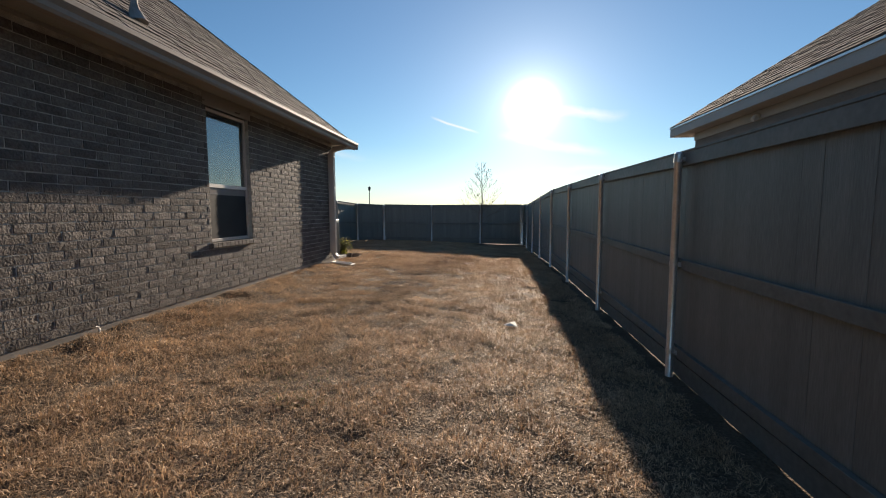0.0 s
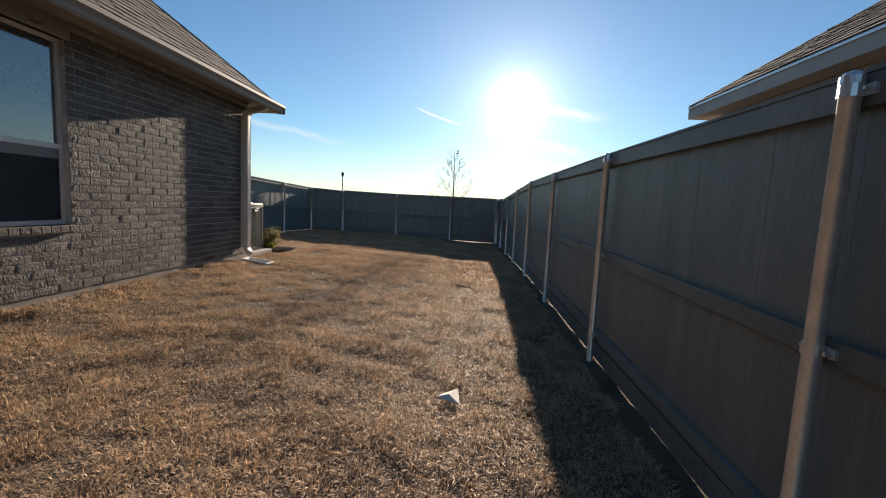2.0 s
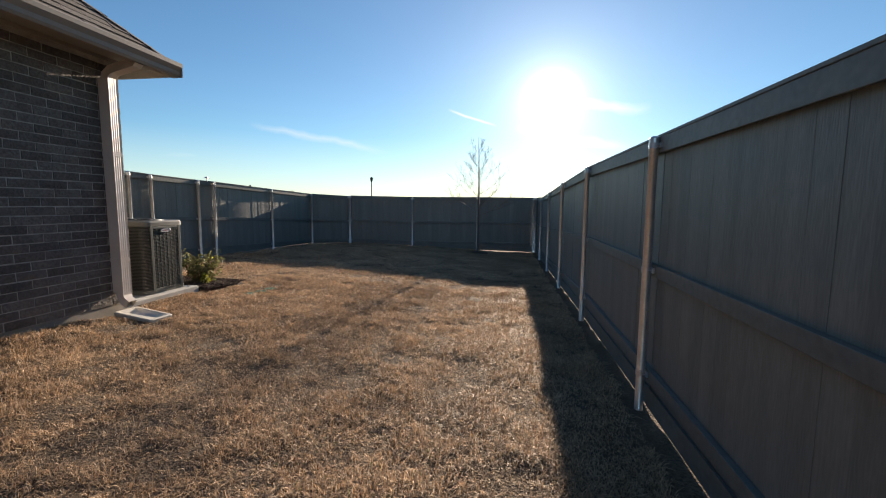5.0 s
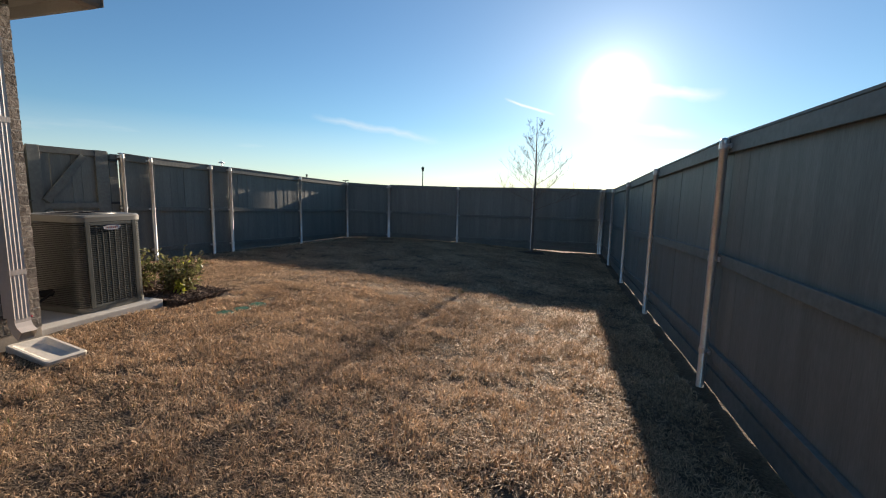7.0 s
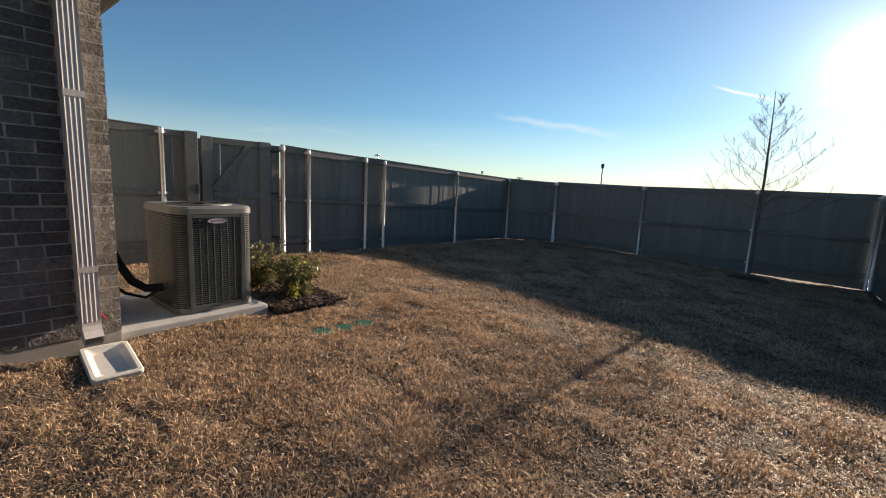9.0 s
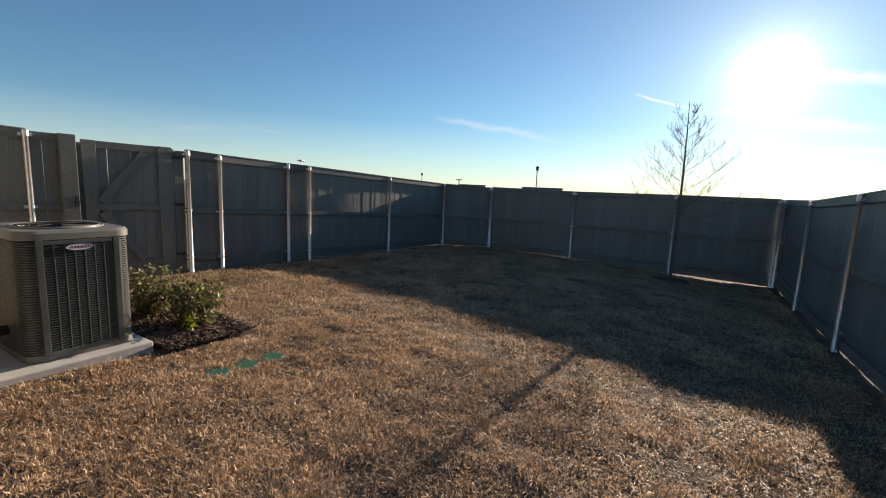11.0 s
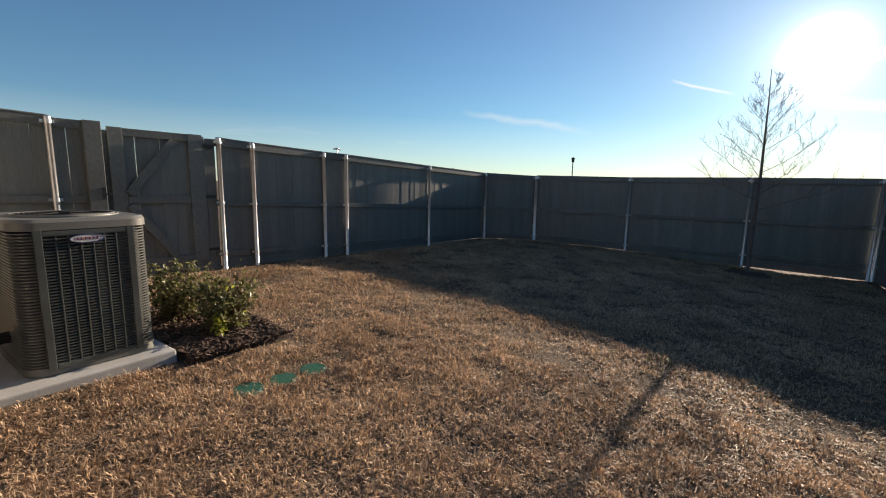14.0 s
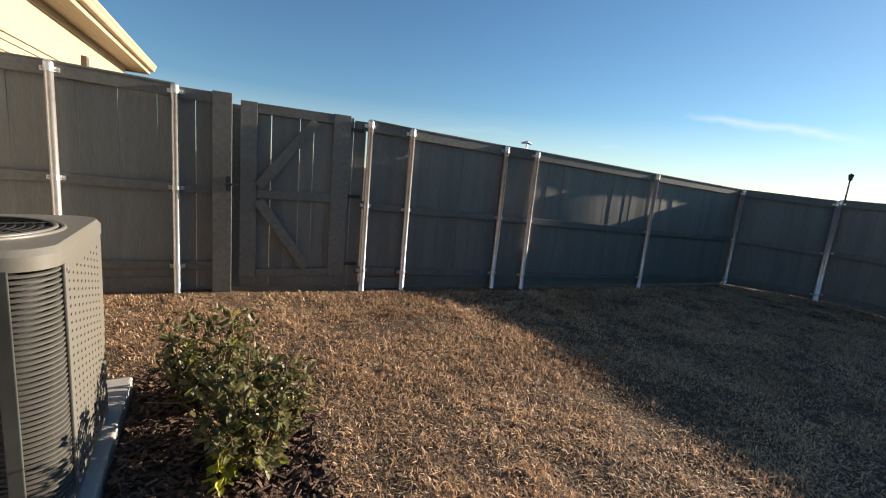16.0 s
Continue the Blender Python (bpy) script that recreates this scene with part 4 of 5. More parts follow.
def air_conditioner():
    cx, cy = (AX0 + AX1) / 2, (AY0 + AY1) / 2
    t = thing("air_conditioner", (cx, cy, AZ0), "olive-grey outdoor air-conditioner unit on a concrete pad", "air conditioner")
    # core painted near black, standing in for the shade between the louvres
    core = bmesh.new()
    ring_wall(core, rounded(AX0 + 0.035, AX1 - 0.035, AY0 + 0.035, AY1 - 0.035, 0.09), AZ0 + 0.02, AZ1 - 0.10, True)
    body = part("coil_core", core, M_ACDARK, t, "coil core coloured near black for the shade behind the grilles")
    base = bmesh.new()
    ring_wall(base, rounded(AX0, AX1, AY0, AY1, 0.115), AZ0, AZ0 + 0.05, True)
    rounded_shade(part("base_pan", base, M_ACBODY, t))
    # lid with a round fan opening
    lid = bmesh.new()
    outer = rounded(AX0 - 0.006, AX1 + 0.006, AY0 - 0.006, AY1 + 0.006, 0.12)
    lo = [lid.verts.new((x, y, AZ1 - 0.065)) for x, y in outer]
    md = [lid.verts.new((x, y, AZ1 - 0.02)) for x, y in outer]
    hi = [lid.verts.new((cx + (x - cx) * 0.965, cy + (y - cy) * 0.965, AZ1)) for x, y in outer]
    n = len(outer)
    R = 0.255
    inner, deep = [], []
    for x, y in outer:
        a = math.atan2((y - cy), (x - cx))
        inner.append(lid.verts.new((cx + R * math.cos(a), cy + R * math.sin(a), AZ1 - 0.004)))
        deep.append(lid.verts.new((cx + R * 0.97 * math.cos(a), cy + R * 0.97 * math.sin(a), AZ1 - 0.10)))
    for k in range(n):
        j = (k + 1) % n
        for a, b in ((lo, md), (md, hi), (hi, inner), (inner, deep)):
            lid.faces.new((a[k], a[j], b[j], b[k]))
    bmesh.ops.recalc_face_normals(lid, faces=lid.faces)
    lp = part("lid", lid, M_ACBODY, t, "olive-grey enamelled lid with a fan opening")
    rounded_shade(lp)
    for r0, zz in ((0.262, 0.004), (0.285, 0.0)):
        part("lid_rim", tube(bmesh.new(), [(cx + r0 * math.cos(a), cy + r0 * math.sin(a), AZ1 + zz) for a in np.linspace(0, 2 * math.pi, 41)], 0.008, 8, False), M_ACBODY, lp, smooth=True)
    for r in np.linspace(0.05, 0.25, 9):
        part("fan_guard_ring", tube(bmesh.new(), [(cx + r * math.cos(a), cy + r * math.sin(a), AZ1 + 0.006) for a in np.linspace(0, 2 * math.pi, 33)], 0.003, 5, False), M_BLACK, lp)
    for k in range(6):
        a = k * math.pi / 3
        part("fan_guard_spoke", tube(bmesh.new(), [(cx + 0.04 * math.cos(a), cy + 0.04 * math.sin(a), AZ1 + 0.012), (cx + 0.262 * math.cos(a), cy + 0.262 * math.sin(a), AZ1 + 0.004)], 0.004, 5), M_BLACK, lp)
    part("fan_motor", tube(bmesh.new(), [(cx, cy, AZ1 - 0.09), (cx, cy, AZ1 - 0.01)], 0.055, 14), M_BLACK, lp)
    # louvred wire guard all round
    for z in np.arange(AZ0 + 0.062, AZ1 - 0.075, 0.0185):
        w = bmesh.new()
        loop = rounded(AX0 + 0.004, AX1 - 0.004, AY0 + 0.004, AY1 - 0.004, 0.11, 9)
        o = [w.verts.new((x, y, z + 0.0035)) for x, y in loop]
        i1 = [w.verts.new((cx + (x - cx) * 0.985, cy + (y - cy) * 0.975, z + 0.006)) for x, y in loop]
        i2 = [w.verts.new((x, y, z - 0.0032)) for x, y in loop]
        m = len(loop)
        for k in range(m):
            j = (k + 1) % m
            w.faces.new((i2[k], i2[j], o[j], o[k]))
            w.faces.new((o[k], o[j], i1[j], i1[k]))
            w.faces.new((i1[k], i1[j], i2[j], i2[k]))
        bmesh.ops.recalc_face_normals(w, faces=w.faces)
        rounded_shade(part("louvre", w, M_ACLOUV, t))
        part("front_slat", boxed(AX1 - 0.006, AX1 + 0.001, AY0 + 0.137, AY1 - 0.137, z - 0.0035, z + 0.004), M_ACSLAT, t)
    for z in (AZ0 + 0.045, AZ1 - 0.085):
        part("front_frame", boxed(AX1 - 0.004, AX1 + 0.006, AY0 + 0.137, AY1 - 0.137, z - 0.014, z + 0.014, None, 0.003), M_ACSLAT, t)
    # added near-black sheet: the shade behind the front slats put into its colour
    part("front_shade_sheet", boxed(AX1 - 0.030, AX1 - 0.026, AY0 + 0.135, AY1 - 0.135, AZ0 + 0.03, AZ1 - 0.07), M_ACDARK, t)
    # corner posts of the front grille and the upright ribs of it
    for y in (AY0 + 0.115, AY1 - 0.115):
        part("corner_post", boxed(AX1 - 0.004, AX1 + 0.007, y - 0.020, y + 0.020, AZ0 + 0.03, AZ1 - 0.060, None, 0.003), M_ACSLAT, t)
    for k in range(1, 7):
        y = AY0 + 0.135 + k * (AY1 - AY0 - 0.27) / 7
        part("grille_rib", boxed(AX1 - 0.003, AX1 + 0.0025, y - 0.004, y + 0.004, AZ0 + 0.05, AZ1 - 0.075, None, 0.002), M_ACSLAT, t)
    # access panel towards the shrub; black chips stand in for the holes' inner shade
    pnl = part("access_panel", boxed(AX0 + 0.12, AX1 - 0.125, AY1 - 0.003, AY1 + 0.006, AZ0 + 0.02, AZ1 - 0.064, None, 0.003), M_ACBODY, t, "plain panel, the dark of its punched holes put on as black marks")
    holes = bmesh.new()
    for i in range(9):
        for j in range(26):
            u = AX1 - 0.165 - i * 0.055
            z = AZ1 - 0.105 - j * 0.030 - (0.015 if i % 2 else 0)
            if AX0 + 0.14 < u:
                box(holes, u - 0.006, u + 0.006, AY1 + 0.0062, AY1 + 0.0068, z - 0.0042, z + 0.0042)
    part("hole_shade_marks", holes, M_BLACK, pnl)["kind"] = "stuff"
    for z in (AZ1 - 0.09, AZ0 + 0.06):
        part("screw", tube(bmesh.new(), [(AX1 - 0.14, AY1 + 0.005, z), (AX1 - 0.14, AY1 + 0.011, z)], 0.007, 8), M_GALV, pnl)
    # maker's badge as plain shapes
    by, bz = AY0 + 0.34, AZ1 - 0.125
    bd = bmesh.new()
    loop = [(by + 0.085 * math.cos(a), bz + 0.026 * math.sin(a)) for a in np.linspace(0, 2 * math.pi, 28, endpoint=False)]
    fr = [bd.verts.new((AX1 + 0.014, y, z)) for y, z in loop]
    bk = [bd.verts.new((AX1 + 0.004, y, z)) for y, z in loop]
    for k in range(28):
        bd.faces.new((bk[k], bk[(k + 1) % 28], fr[(k + 1) % 28], fr[k]))
    bd.faces.new(fr)
    bmesh.ops.recalc_face_normals(bd, faces=bd.faces)
    badge = part("badge", bd, M_BADGE, t, "white oval badge with red marks")
    bars = bmesh.new()
    for k in range(6):
        y = by - 0.052 + k * 0.0195
        box(bars, AX1 + 0.0142, AX1 + 0.0152, y, y + 0.0075, bz - 0.008, bz + 0.008)
    part("badge_marks", bars, M_RED, badge)
    part("badge_rim", tube(bmesh.new(), [(AX1 + 0.0135, y, z) for y, z in loop + loop[:1]], 0.003, 6, False), M_BADGEBLUE, badge, "dark blue rim")


air_conditioner()


def pad():
    part("concrete_pad", boxed(-5.22, -3.99, 9.905, 11.10, 0.10, 0.24, None, 0.012), M_PAD, None)
    tagged(bpy.data.objects["concrete_pad"], "pale concrete pad under the air conditioner", "concrete pad")


pad()


def lines():
    t = thing("refrigerant_line", (-4.25, 9.8, 0.7), "black foam-wrapped pipe from the wall to the unit", "pipe")
    x = -4.55
    part("insulated_pipe", tube(bmesh.new(), [(x, 9.85, 0.90), (x, 9.96, 0.89), (x, 10.02, 0.82), (x + 0.02, 10.07, 0.66), (x + 0.05, 10.14, 0.52), (x + 0.05, 10.24, 0.44), (x + 0.05, 10.38, 0.43)], 0.036, 10), M_BLACK, t, smooth=True)
    part("conduit", tube(bmesh.new(), [(x + 0.1, 9.85, 0.56), (x + 0.1, 9.96, 0.55), (x + 0.1, 10.08, 0.43), (x + 0.1, 10.22, 0.37), (x + 0.08, 10.37, 0.44)], 0.013, 8), M_BLACK, t, smooth=True)
    m = thing("marker_flag", (-3.80, 9.74, 0.35), "small red plastic marker beside the downspout", "marker")
    part("stick", tube(bmesh.new(), [(-3.85, 9.77, 0.46), (-3.80, 9.80, 0.42)], 0.007, 6), M_RED, m)


lines()


def splash_block():
    c = Vector((-3.61, 9.76, rough_land(-3.61, 9.76) - 0.04))
    t = thing("splash_block", tuple(c), "pale plastic splash block under the downspout", "splash block")
    m = Matrix.Translation(c) @ Matrix.Rotation(radians(-4), 4, "Z") @ Matrix.Rotation(radians(4), 4, "Y")
    bm = bmesh.new()
    rings = []
    for lx, ly, r, z in ((0.255, 0.135, 0.02, 0.0), (0.26, 0.14, 0.02, 0.078), (0.252, 0.132, 0.02, 0.086), (0.225, 0.112, 0.02, 0.086), (0.205, 0.095, 0.03, 0.070), (0.18, 0.075, 0.04, 0.058)):
        rings.append([bm.verts.new((x, y, z * (1.0 - 0.55 * x))) for x, y in rounded(-lx * 0.97, lx * 0.97, -ly, ly, r, 3)])
    n = len(rings[0])
    for a, b in zip(rings, rings[1:]):
        for k in range(n):
            bm.faces.new((a[k], a[(k + 1) % n], b[(k + 1) % n], b[k]))
    bm.faces.new(rings[-1])
    bm.faces.new(rings[0][::-1])
    bmesh.ops.transform(bm, matrix=m, verts=bm.verts)
    part("tray", bm, M_SPLASH, t)


splash_block()


def valve_box(x, y):
    z = rough_land(x, y) + 0.014
    t = thing("valve_cover", (x, y, z), "round green plastic valve cover set in the lawn", "valve cover", "valve covers in the lawn")
    part("lid", tube(bmesh.new(), [(x, y, z - 0.08), (x, y, z - 0.004), (x, y, z + 0.001)], [0.086, 0.086, 0.081], 28), M_VALVE, t)
    rim = bmesh.new()
    tube(rim, [(x + 0.090 * math.cos(a), y + 0.090 * math.sin(a), z - 0.006) for a in np.linspace(0, 2 * math.pi, 29)], 0.007, 6, False)
    part("rim", rim, M_VALVE, t)
    for k in range(-3, 4):
        r = math.sqrt(0.074 ** 2 - (k * 0.021) ** 2)
        part("grip_rib", boxed(x + k * 0.021 - 0.004, x + k * 0.021 + 0.004, y - r, y + r, z + 0.0012, z + 0.006), M_VALVE, t)


for vy, vx in ((11.20, -3.27), (11.43, -3.24), (11.66, -3.22)):
    valve_box(vx, vy)


def paper():
    z = rough_land(0.1, 5.3) + 0.035
    bm = bmesh.new()
    pts = [(0.0, 5.30, z), (0.15, 5.43, z + 0.014), (0.17, 5.19, z + 0.006), (0.09, 5.31, z + 0.02)]
    top = [bm.verts.new(p) for p in pts]
    low = [bm.verts.new((p[0], p[1], p[2] - 0.003)) for p in pts]
    for q in ((0, 2, 3), (2, 1, 3), (1, 0, 3)):
        bm.faces.new([top[k] for k in q])
        bm.faces.new([low[k] for k in q[::-1]])
    for a, b in ((0, 2), (2, 1), (1, 0)):
        bm.faces.new((top[b], top[a], low[a], low[b]))
    ob = part("paper_scrap", bm, M_PAPER, None)
    tagged(ob, "torn pale paper scrap lying on the grass", "paper")


paper()


def plastic_offcut():
    x, y = -3.80, 3.72
    z = rough_land(x, y) + 0.012
    bm = tube(bmesh.new(), [(x, y + 0.045 * math.cos(a) - 0.03, z + 0.02 + 0.05 * math.sin(a)) for a in np.linspace(-0.5, 1.3, 9)], [0.003, 0.007, 0.009, 0.010, 0.010, 0.009, 0.007, 0.005, 0.002], 8)
    tagged(part("plastic_offcut", bm, M_WHITE, None, smooth=True), "curled white plastic offcut beside the foundation", "offcut")


plastic_offcut()


# ---- shrub bed ----
BED = (-5.36, -3.80, 11.10, 11.98)


def mulch_bed():
    x0, x1, y0, y1 = BED
    bm = bmesh.new()
    nx, ny = 36, 26
    grid = []
    for j in range(ny + 1):
        for i in range(nx + 1):
            x, y = x0 + (x1 - x0) * i / nx, y0 + (y1 - y0) * j / ny
            e = min(i, nx - i, j, ny - j)
            dip = -0.05 if e < 2 else 0.02
            grid.append(bm.verts.new((x, y, land(x, y) + 0.028 + (dip if e else -0.08) + 0.02 * noise.noise(Vector((x, y, 3)) * 11))))
    for j in range(ny):
        for i in range(nx):
            k = j * (nx + 1) + i
            bm.faces.new((grid[k], grid[k + 1], grid[k + nx + 2], grid[k + nx + 1]))
    t = part("mulch_bed", bm, M_MULCH, None)
    tagged(t, "dark bark mulch bed round the shrub", "mulch bed", kind="stuff")
    rng = random.Random(11)
    verts, faces = [], []
    for _ in range(2600):
        x, y = rng.uniform(x0 + 0.03, x1 - 0.03), rng.uniform(y0 + 0.03, y1 - 0.03)
        l, w, h = rng.uniform(0.010, 0.036), rng.uniform(0.003, 0.009), rng.uniform(0.0015, 0.004)
        m = Matrix.Translation((x, y, land(x, y) + 0.05 + rng.uniform(0, 0.022))) @ Euler((rng.uniform(-0.5, 0.5), rng.uniform(-0.5, 0.5), rng.uniform(0, 6.3))).to_matrix().to_4x4()
        n = len(verts)
        verts += [m @ Vector((a * l, b * w, c * h)) for c in (-1, 1) for b in (-1, 1) for a in (-1, 1)]
        faces += [tuple(k + n for k in q) for q in ((0, 2, 3, 1), (4, 5, 7, 6), (0, 1, 5, 4), (2, 6, 7, 3), (0, 4, 6, 2), (1, 3, 7, 5))]
    c = part("bark_chips", raw_mesh("bark_chips", verts, faces, M_MULCH), None, t)
    tagged(c, kind="stuff")


mulch_bed()


def leaf_at(verts, faces, p, d, up, size, rng):
    """A folded oval leaf of six triangles."""
    d = d.normalized()
    s = d.cross(up).normalized() * size * 0.26
    n = s.cross(d).normalized() * size * 0.08
    k = len(verts)
    verts += [p, p + d * size * 0.33 + s + n, p + d * size * 0.72 + s * 0.85 + n, p + d * size, p + d * size * 0.72 - s * 0.85 + n, p + d * size * 0.33 - s + n, p + d * size * 0.5 - n * 0.6]
    faces += [(k + 6, k + i, k + (i + 1) % 6) for i in range(6)]


def shrub():
    g = land(-4.6, 11.57) + 0.03
    t = thing("shrub", (-4.6, 11.57, g), "twiggy evergreen shrub with small glossy leaves, some yellow, in mulch", "shrub")
    rng = random.Random(23)
    twigs = bmesh.new()
    verts, faces, yv, yf = [], [], [], []
    for cx, cy, rx, ry, tall, count in ((-4.86, 11.49, 0.27, 0.22, 0.50, 26), (-4.36, 11.64, 0.30, 0.25, 0.46, 30)):
        c = Vector((cx, cy, g))
        for k in range(count):
            a = rng.uniform(0, 6.283)
            lean = math.sqrt(rng.uniform(0.02, 1.0))
            h = tall * rng.uniform(0.72, 1.12) * (1.0 - 0.34 * lean * lean)
            p0 = c + Vector((0.05 * math.cos(a), 0.05 * math.sin(a), -0.05))
            p2 = c + Vector((rx * lean * math.cos(a), ry * lean * math.sin(a), h))
            p1 = (p0 + p2) / 2 + Vector((rng.gauss(0, 0.03), rng.gauss(0, 0.03), 0.05))

            def at(s):
                return p0 * (1 - s) ** 2 + p1 * 2 * s * (1 - s) + p2 * s * s

            tube(twigs, [at(s) for s in (0, 0.3, 0.55, 0.8, 1.0)], [0.007, 0.0055, 0.004, 0.003, 0.0015], 5)
            for j in range(8):
                s = 0.25 + 0.75 * j / 7
                q = at(s)
                out = Vector((rng.gauss(0, 1) + 0.6 * math.cos(a), rng.gauss(0, 1) + 0.6 * math.sin(a), rng.gauss(0.25, 0.6))).normalized()
                e = q + out * rng.uniform(0.05, 0.11)
                tube(twigs, [q, (q + e) / 2 + Vector((0, 0, 0.008)), e], [0.0022, 0.0018, 0.0010], 4, False)
                for m in range(6):
                    w = q.lerp(e, (m + 0.6) / 6)
                    d = out * 0.6 + Vector((rng.gauss(0, 0.8), rng.gauss(0, 0.8), rng.gauss(0.1, 0.7)))
                    up = Vector((rng.gauss(0, 0.6), rng.gauss(0, 0.6), 1))
                    if rng.random() < 0.02:
                        leaf_at(yv, yf, w, d, up, rng.uniform(0.04, 0.06), rng)
                    else:
                        leaf_at(verts, faces, w, d, up, rng.uniform(0.034, 0.058), rng)
        # bare shoots that stick out of the crown
        for k in range(6):
            a = rng.uniform(0, 6.28)
            b = c + Vector((rx * 0.6 * math.cos(a), ry * 0.6 * math.sin(a), tall * 0.7))
            e = b + Vector((0.12 * math.cos(a), 0.12 * math.sin(a), rng.uniform(0.10, 0.22)))
            tube(twigs, [b, (b + e) / 2, e], [0.003, 0.002, 0.0012], 4)
            for m in range(5):
                leaf_at(verts, faces, b.lerp(e, (m + 1) / 5), Vector((rng.gauss(0, 1), rng.gauss(0, 1), 0.6)), Vector((0.2, 0.1, 1)), rng.uniform(0.028, 0.042), rng)
    # a low arching shoot of yellow leaves towards the lawn
    p0, p1, p2 = Vector((-4.36, 11.60, g)), Vector((-4.26, 11.55, g + 0.24)), Vector((-4.16, 11.50, g + 0.06))
    line = [p0 * (1 - s) ** 2 + p1 * 2 * s * (1 - s) + p2 * s * s for s in (0, 0.25, 0.5, 0.75, 1.0)]
    tube(twigs, line, [0.005, 0.004, 0.0035, 0.003, 0.002], 5)
    for m in range(46):
        s = 0.45 + 0.55 * rng.random()
        q = p0 * (1 - s) ** 2 + p1 * 2 * s * (1 - s) + p2 * s * s + Vector((rng.gauss(0, 0.022), rng.gauss(0, 0.022), rng.gauss(0, 0.03)))
        leaf_at(yv, yf, q, Vector((rng.gauss(0.3, 0.6), rng.gauss(-0.2, 0.6), rng.gauss(-0.5, 0.6))), Vector((rng.gauss(0, 0.5), rng.gauss(0, 0.5), 1)), rng.uniform(0.045, 0.075), rng)
    # a thin stray shoot reaching towards the pad
    tube(twigs, [(-4.62, 11.50, g + 0.05), (-4.55, 11.36, g + 0.22), (-4.52, 11.22, g + 0.27)], [0.005, 0.0035, 0.0015], 5)
    tagged(part("twig_growth", twigs, M_TWIG, t, "reddish-brown thin stems"), kind="stuff")
    tagged(part("foliage", raw_mesh("foliage", verts, faces, M_LEAF), None, t, "dark green small glossy leaves"), kind="stuff")
    tagged(part("yellow_foliage", raw_mesh("yellow_foliage", yv, yf, M_LEAFY), None, t, "yellow-green leaves low on the shrub"), kind="stuff")


shrub()


# ---- young bare tree before the back fence ----
def bare_tree():
    c = Vector((-0.60, 20.0, land(-0.6, 20.0) - 0.05))
    t = thing("tree", tuple(c), "young bare deciduous tree with upright twigs", "tree")
    rng = random.Random(4)
    H = 3.9
    trunk = [c, c + Vector((0.01, 0, 1.2)), c + Vector((0.02, 0.0, 2.1)), c + Vector((0.01, 0.01, 2.7)), c + Vector((0.0, 0.0, 3.3)), c + Vector((-0.02, 0, H))]
    tr = part("trunk", tube(bmesh.new(), trunk, [0.036, 0.031, 0.026, 0.019, 0.012, 0.005], 10), M_BARK, t, smooth=True)
    bm = bmesh.new()

    def limb(p, d, length, r, depth):
        pts, rad, q, dd = [p], [r], p.copy(), d.normalized()
        steps = 5
        for k in range(steps):
            dd = (dd + Vector((rng.gauss(0, 0.10), rng.gauss(0, 0.10), 0.055 + rng.gauss(0, 0.05)))).normalized()
            q = q + dd * length / steps
            pts.append(q.copy())
            rad.append(max(r * (1 - 0.75 * (k + 1) / steps), 0.0016))
            if depth and k >= 1:
                for _ in range(2):
                    a = rng.uniform(0, 6.283)
                    side = Vector((math.cos(a), math.sin(a), 0.35))
                    limb(q, dd * 0.75 + side * 0.75, length * rng.uniform(0.28, 0.5), max(r * 0.42, 0.0020), depth - 1)
        tube(bm, pts, rad, 5 if r > 0.006 else 3, False)

    for k in range(23):
        k *= 16 / 22
        s = 1.30 + 2.25 * (k / 16)
        a = k * 2.4 + rng.uniform(-0.4, 0.4)
        p = c + Vector((0.015, 0, s))
        ln = (1.22 - 0.92 * (k / 16)) * rng.uniform(0.9, 1.1)
        limb(p, Vector((math.cos(a), math.sin(a), 0.28 + 0.6 * k / 16)), ln, 0.0085 - 0.0045 * k / 16, 2)
    tagged(part("branch_crown", bm, M_BARK, tr), kind="stuff")
    ring = bmesh.new()
    n, rings = 30, []
    for r, z in ((0.02, 0.03), (0.22, 0.03), (0.36, 0.02), (0.45, -0.04)):
        rings.append([ring.verts.new((c.x + r * math.cos(2 * math.pi * k / n) * (1 + 0.08 * math.sin(3 * k)), c.y - 0.05 + r * math.sin(2 * math.pi * k / n), land(c.x, c.y) + z + 0.01 * math.sin(5 * k))) for k in range(n)])
    for a, b in zip(rings, rings[1:]):
        for k in range(n):
            ring.faces.new((a[k], a[(k + 1) % n], b[(k + 1) % n], b[k]))
    ob = part("mulch_ring", ring, M_MULCH, None)
    tagged(ob, "low ring of dark mulch round the young tree", "mulch", kind="stuff")


bare_tree()


# ---- beyond the fence ----
def street_lamp(az, dist, top):
    x, y = -0.1 + dist * math.sin(radians(az)), 9.4 + dist * math.cos(radians(az))
    g = land(x, y)
    t = thing("street_lamp", (x, y, g), "dark metal street lamp with a lantern head", "street lamp", "street lamps beyond the fence")
    part("pole", tube(bmesh.new(), [(x, y, g), (x, y, g + 0.5), (x, y, top - 0.7)], [0.13, 0.08, 0.06], 10), M_POST, t)
    part("lantern", tube(bmesh.new(), [(x, y, top - 0.7), (x, y, top - 0.62), (x, y, top - 0.2), (x, y, top - 0.16)], [0.08, 0.15, 0.22, 0.08], 8), M_POST, t)
    part("lantern_cap", tube(bmesh.new(), [(x, y, top - 0.2), (x, y, top - 0.06), (x, y, top)], [0.26, 0.08, 0.02], 8), M_POST, t)


street_lamp(-18.9, 58.0, 5.25)
street_lamp(-34.0, 95.0, 5.2)


